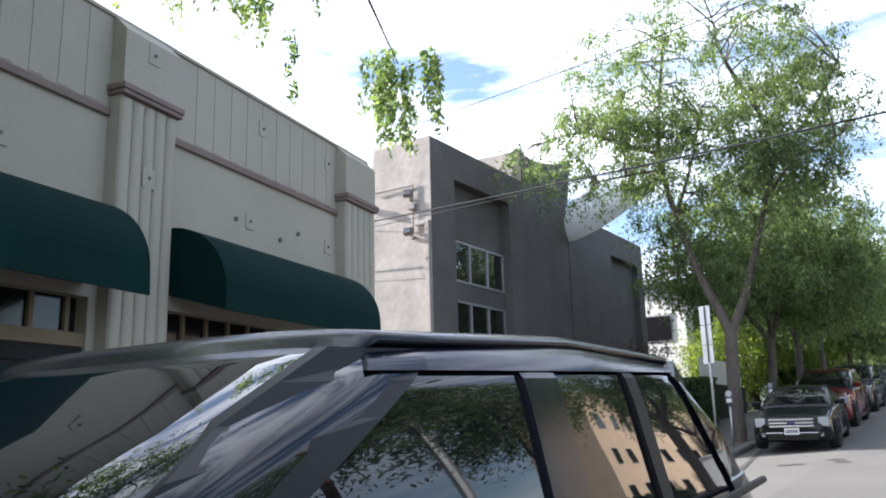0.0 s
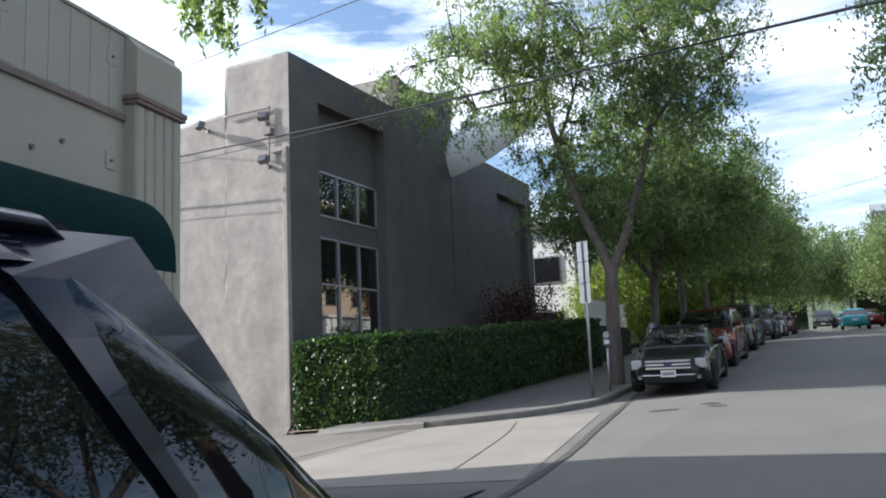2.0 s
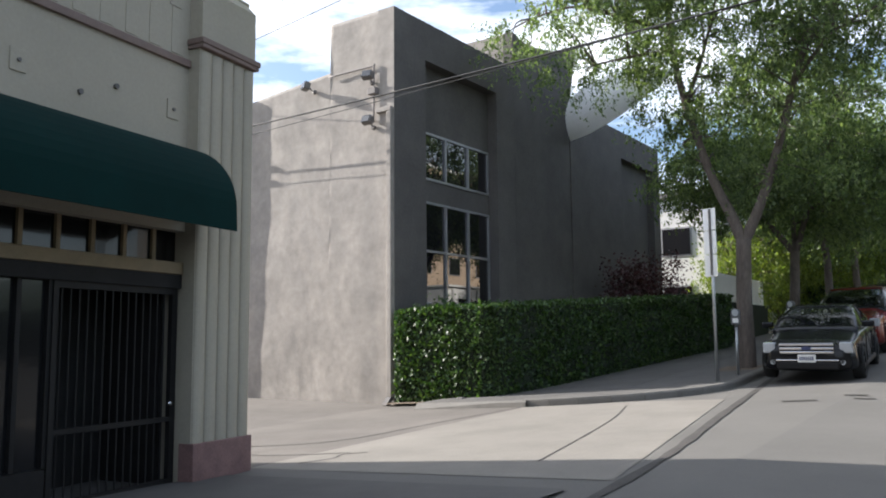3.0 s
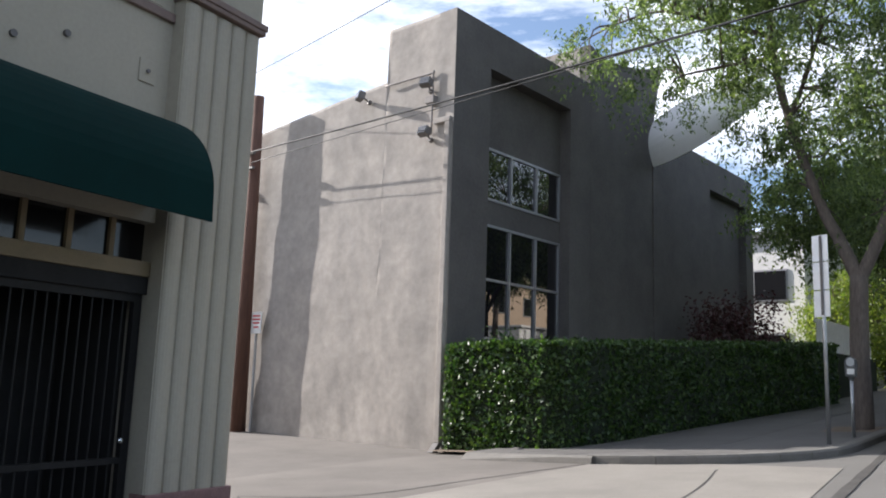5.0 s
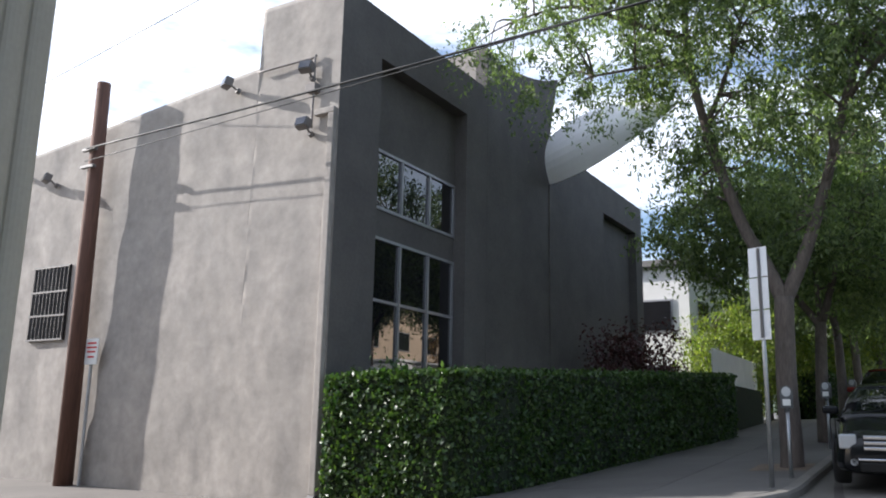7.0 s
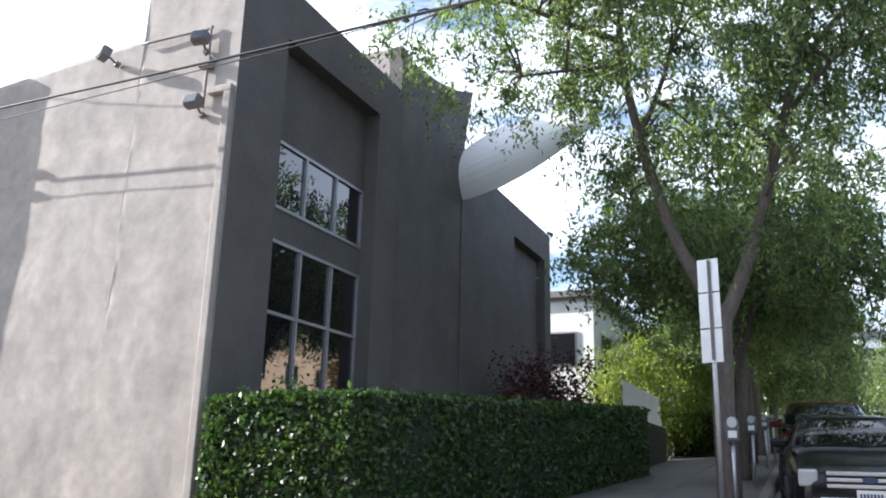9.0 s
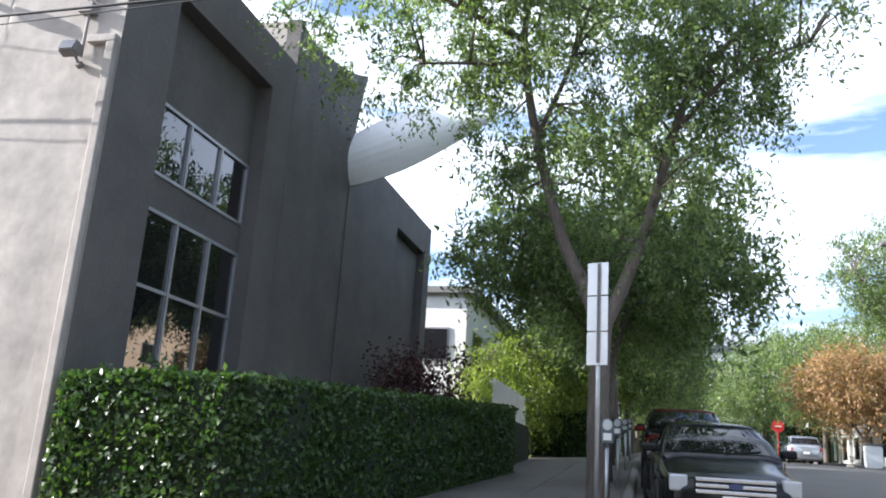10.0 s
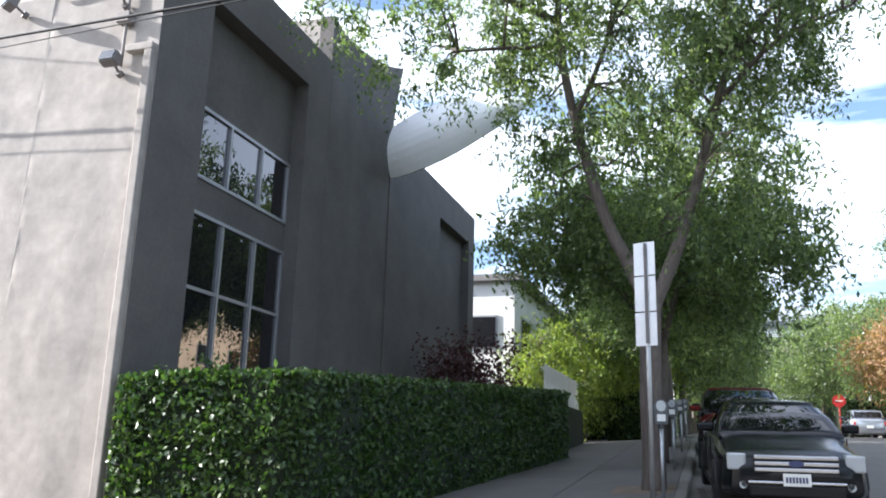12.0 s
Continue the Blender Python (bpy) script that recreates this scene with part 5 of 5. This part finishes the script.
def clipped_hedge(x0, x1, y0, y1, h, n, label):
    zb = gz((x0 + x1) / 2, (y0 + y1) / 2)
    hd = thing("clipped_hedge", ((x0 + x1) / 2, (y0 + y1) / 2, zb), label, "hedge")
    part("shaded_core", boxes(((x0, y0, zb - 0.2), (x1, y1, zb + h - 0.05))), M_HEDGE_IN, hd)
    p = rs.random((n, 3)) * np.array((x1 - x0, y1 - y0, h)) + np.array((x0, y0, zb))
    f = rs.integers(0, 3, n)
    p[f == 0, 1] = y0 - 0.03
    p[f == 1, 0] = np.where(rs.random((f == 1).sum()) < 0.5, x0 - 0.03, x1 + 0.03)
    p[f == 2, 2] = zb + h
    lv = leaf_mesh("leaves", p + rs.normal(size=p.shape) * 0.03 - np.array(hd.location), 0.16, M_HEDGE, rs, 0.2, 0.6)
    lv.parent = hd
    tagged(lv, kind="stuff")


clipped_hedge(-7.0, -5.6, 44.0, 47.0, 2.0, 3500, "clipped green hedge beyond the driveway")
clipped_hedge(6.0, 8.8, 69.5, 73, 2.3, 3500, "tall clipped hedge behind the stop sign")
# Out of view: added so glass doesn't reflect bare ground on that side.
clipped_hedge(10.5, 12.0, -14, 34, 2.4, 5000, "unseen clipped hedge added across the street for reflections")
clipped_hedge(-9.4, -7.6, 60, 99, 3.4, 6000, "tall dark garden hedge far up the street")
clipped_hedge(9.8, 11.4, 80, 112, 3.2, 4000, "tall garden hedge far up the street")
clipped_hedge(-16, -2.6, 113, 115, 4.5, 4000, "overgrown hedge at the street crest")
clipped_hedge(3.2, 16, 113, 115, 4.5, 4000, "overgrown hedge at the street crest")
clipped_hedge(-9.0, -7.4, 52, 58, 3.2, 3500, "tall dark hedge beyond the apartment house")

wwall = thing("white_wall_building", (9.6, 64, gz(9.6, 64)), "low white rendered building with pale piers", "building")
zb = gz(9.6, 60)
part("wall", boxes(((9.5, 50, zb - 1), (14, 78, zb + 2.7))), M_WHITE, wwall)
for k in range(9):
    part("pier", boxes(((9.3, 50.5 + 3.2 * k, zb - 1), (9.5, 51.0 + 3.2 * k, zb + 2.6)), bevel=0.02), M_WHITE, wwall)
    part("recess", boxes(((9.485, 51.4 + 3.2 * k, zb + 0.6), (9.497, 53.2 + 3.2 * k, zb + 1.9))), M_GLASS, wwall)
part("coping", boxes(((9.25, 49.9, zb + 2.7), (14.1, 78.1, zb + 2.85)), bevel=0.02), M_WHITE, wwall)

tan = thing("tan_building", (24, 60, gz(13, 60)), "tan stucco building set back across the street", "building")
part("wall", boxes(((23.2, 58, -1), (30, 104, 18.5))), M_TAN, tan)
part("coping", boxes(((23.05, 57.9, 18.5), (30.1, 104.1, 18.8))), M_WHITE, tan)
for k in range(9):
    for zz in (4.0, 8.0, 12.0):
        w = part("window", boxes(((23.14, 60 + 5 * k, zz), (23.2, 62 + 5 * k, zz + 1.8))), M_FRAME, tan)
        part("pane", boxes(((23.12, 60.1 + 5 * k, zz + 0.1), (23.14, 61.9 + 5 * k, zz + 1.7))), M_GLASS, w)

office = thing("office_block", (16, 210, 5), "distant pale blue-grey office block above the trees", "building")
part("wall", boxes(((9, 205, 4), (26, 222, 33))), M_OFFICE, office)
for k in range(7):
    part("window_band", boxes(((9.3, 204.8, 8 + 3.6 * k), (25.7, 205.0, 9.8 + 3.6 * k))), M_GLASS, office)
part("roof_plant", boxes(((14, 208, 33), (20, 216, 35.5))), M_OFFICE, office)

hill = bmesh.new()
hrows = []
for j in range(9):
    hrows.append([hill.verts.new((-260 + 13 * i, 190 + 45 * j, 4.0 + 62 * math.sin(math.pi * min(1, j / 8) * 0.5) * (0.7 + 0.5 * noise.noise(Vector((i * 0.23, j * 0.4, 3.0)))))) for i in range(45)])
for a, b in zip(hrows, hrows[1:]):
    for k in range(44):
        hill.faces.new((a[k], a[k + 1], b[k + 1], b[k]))
tagged(mesh_object("hillside", hill, M_HILL, True), "hazy wooded hillside far up the street", "hill", kind="structure")

SPX, SPY = 5.3, 68.0
spz = gz(SPX, SPY)
stop = thing("stop_sign", (SPX, SPY, spz), "red octagonal road sign on a red post", "sign")
part("post", tube(bmesh.new(), [(SPX, SPY, spz - 0.1), (SPX, SPY, spz + 2.5)], 0.05, 8), M_RED, stop)
part("face", extrude([(SPX + 0.42 * math.cos(math.pi / 8 + k * math.pi / 4), spz + 2.3 + 0.42 * math.sin(math.pi / 8 + k * math.pi / 4)) for k in range(8)], SPY - 0.08, SPY - 0.06, "y"), M_RED, stop)
part("word_bar", boxes(((SPX - 0.25, SPY - 0.085, spz + 2.27), (SPX + 0.25, SPY - 0.08, spz + 2.33))), M_WHITE, stop)
BX, BY = 6.4, 48.5
bz = gz(BX, BY) + 0.0
binn = thing("waste_bin", (BX, BY, bz), "grey wheeled waste bin at the far kerb", "bin")
part("body", loft([(BY - 0.3, bz + 0.05, bz + 1.0, 0.3, 0.33), (BY + 0.3, bz + 0.05, bz + 1.05, 0.3, 0.33)], 20, 8.0), M_SIGNBACK, binn)
for o in binn.children:
    o.location.x += BX
part("lid", boxes(((BX - 0.36, BY - 0.36, bz + 1.02), (BX + 0.36, BY + 0.36, bz + 1.1)), bevel=0.02), M_LAMPGREY, binn)
for px, py in ((7.6, 11.5), (7.6, 40), (-5.0, 66), (8.2, 74)):
    lp = thing("street_lamp", (px, py, gz(px, py)), "grey street lamp column with a curved arm", "street lamp")
    s = -1 if px > 0 else 1
    part("column", tube(bmesh.new(), [(px, py, gz(px, py) - 0.1), (px, py, gz(px, py) + 7.5)], [0.09, 0.06], 8), M_STEEL, lp)
    part("arm", tube(bmesh.new(), spline([(px, py, gz(px, py) + 7.4), (px + s * 0.8, py, gz(px, py) + 8.0), (px + s * 2.0, py, gz(px, py) + 8.1)], 4), 0.035, 6), M_STEEL, lp)
    part("head", boxes(((px + s * 1.9, py - 0.12, gz(px, py) + 8.02), (px + s * 2.5, py + 0.12, gz(px, py) + 8.16)), bevel=0.03), M_LAMPGREY, lp)
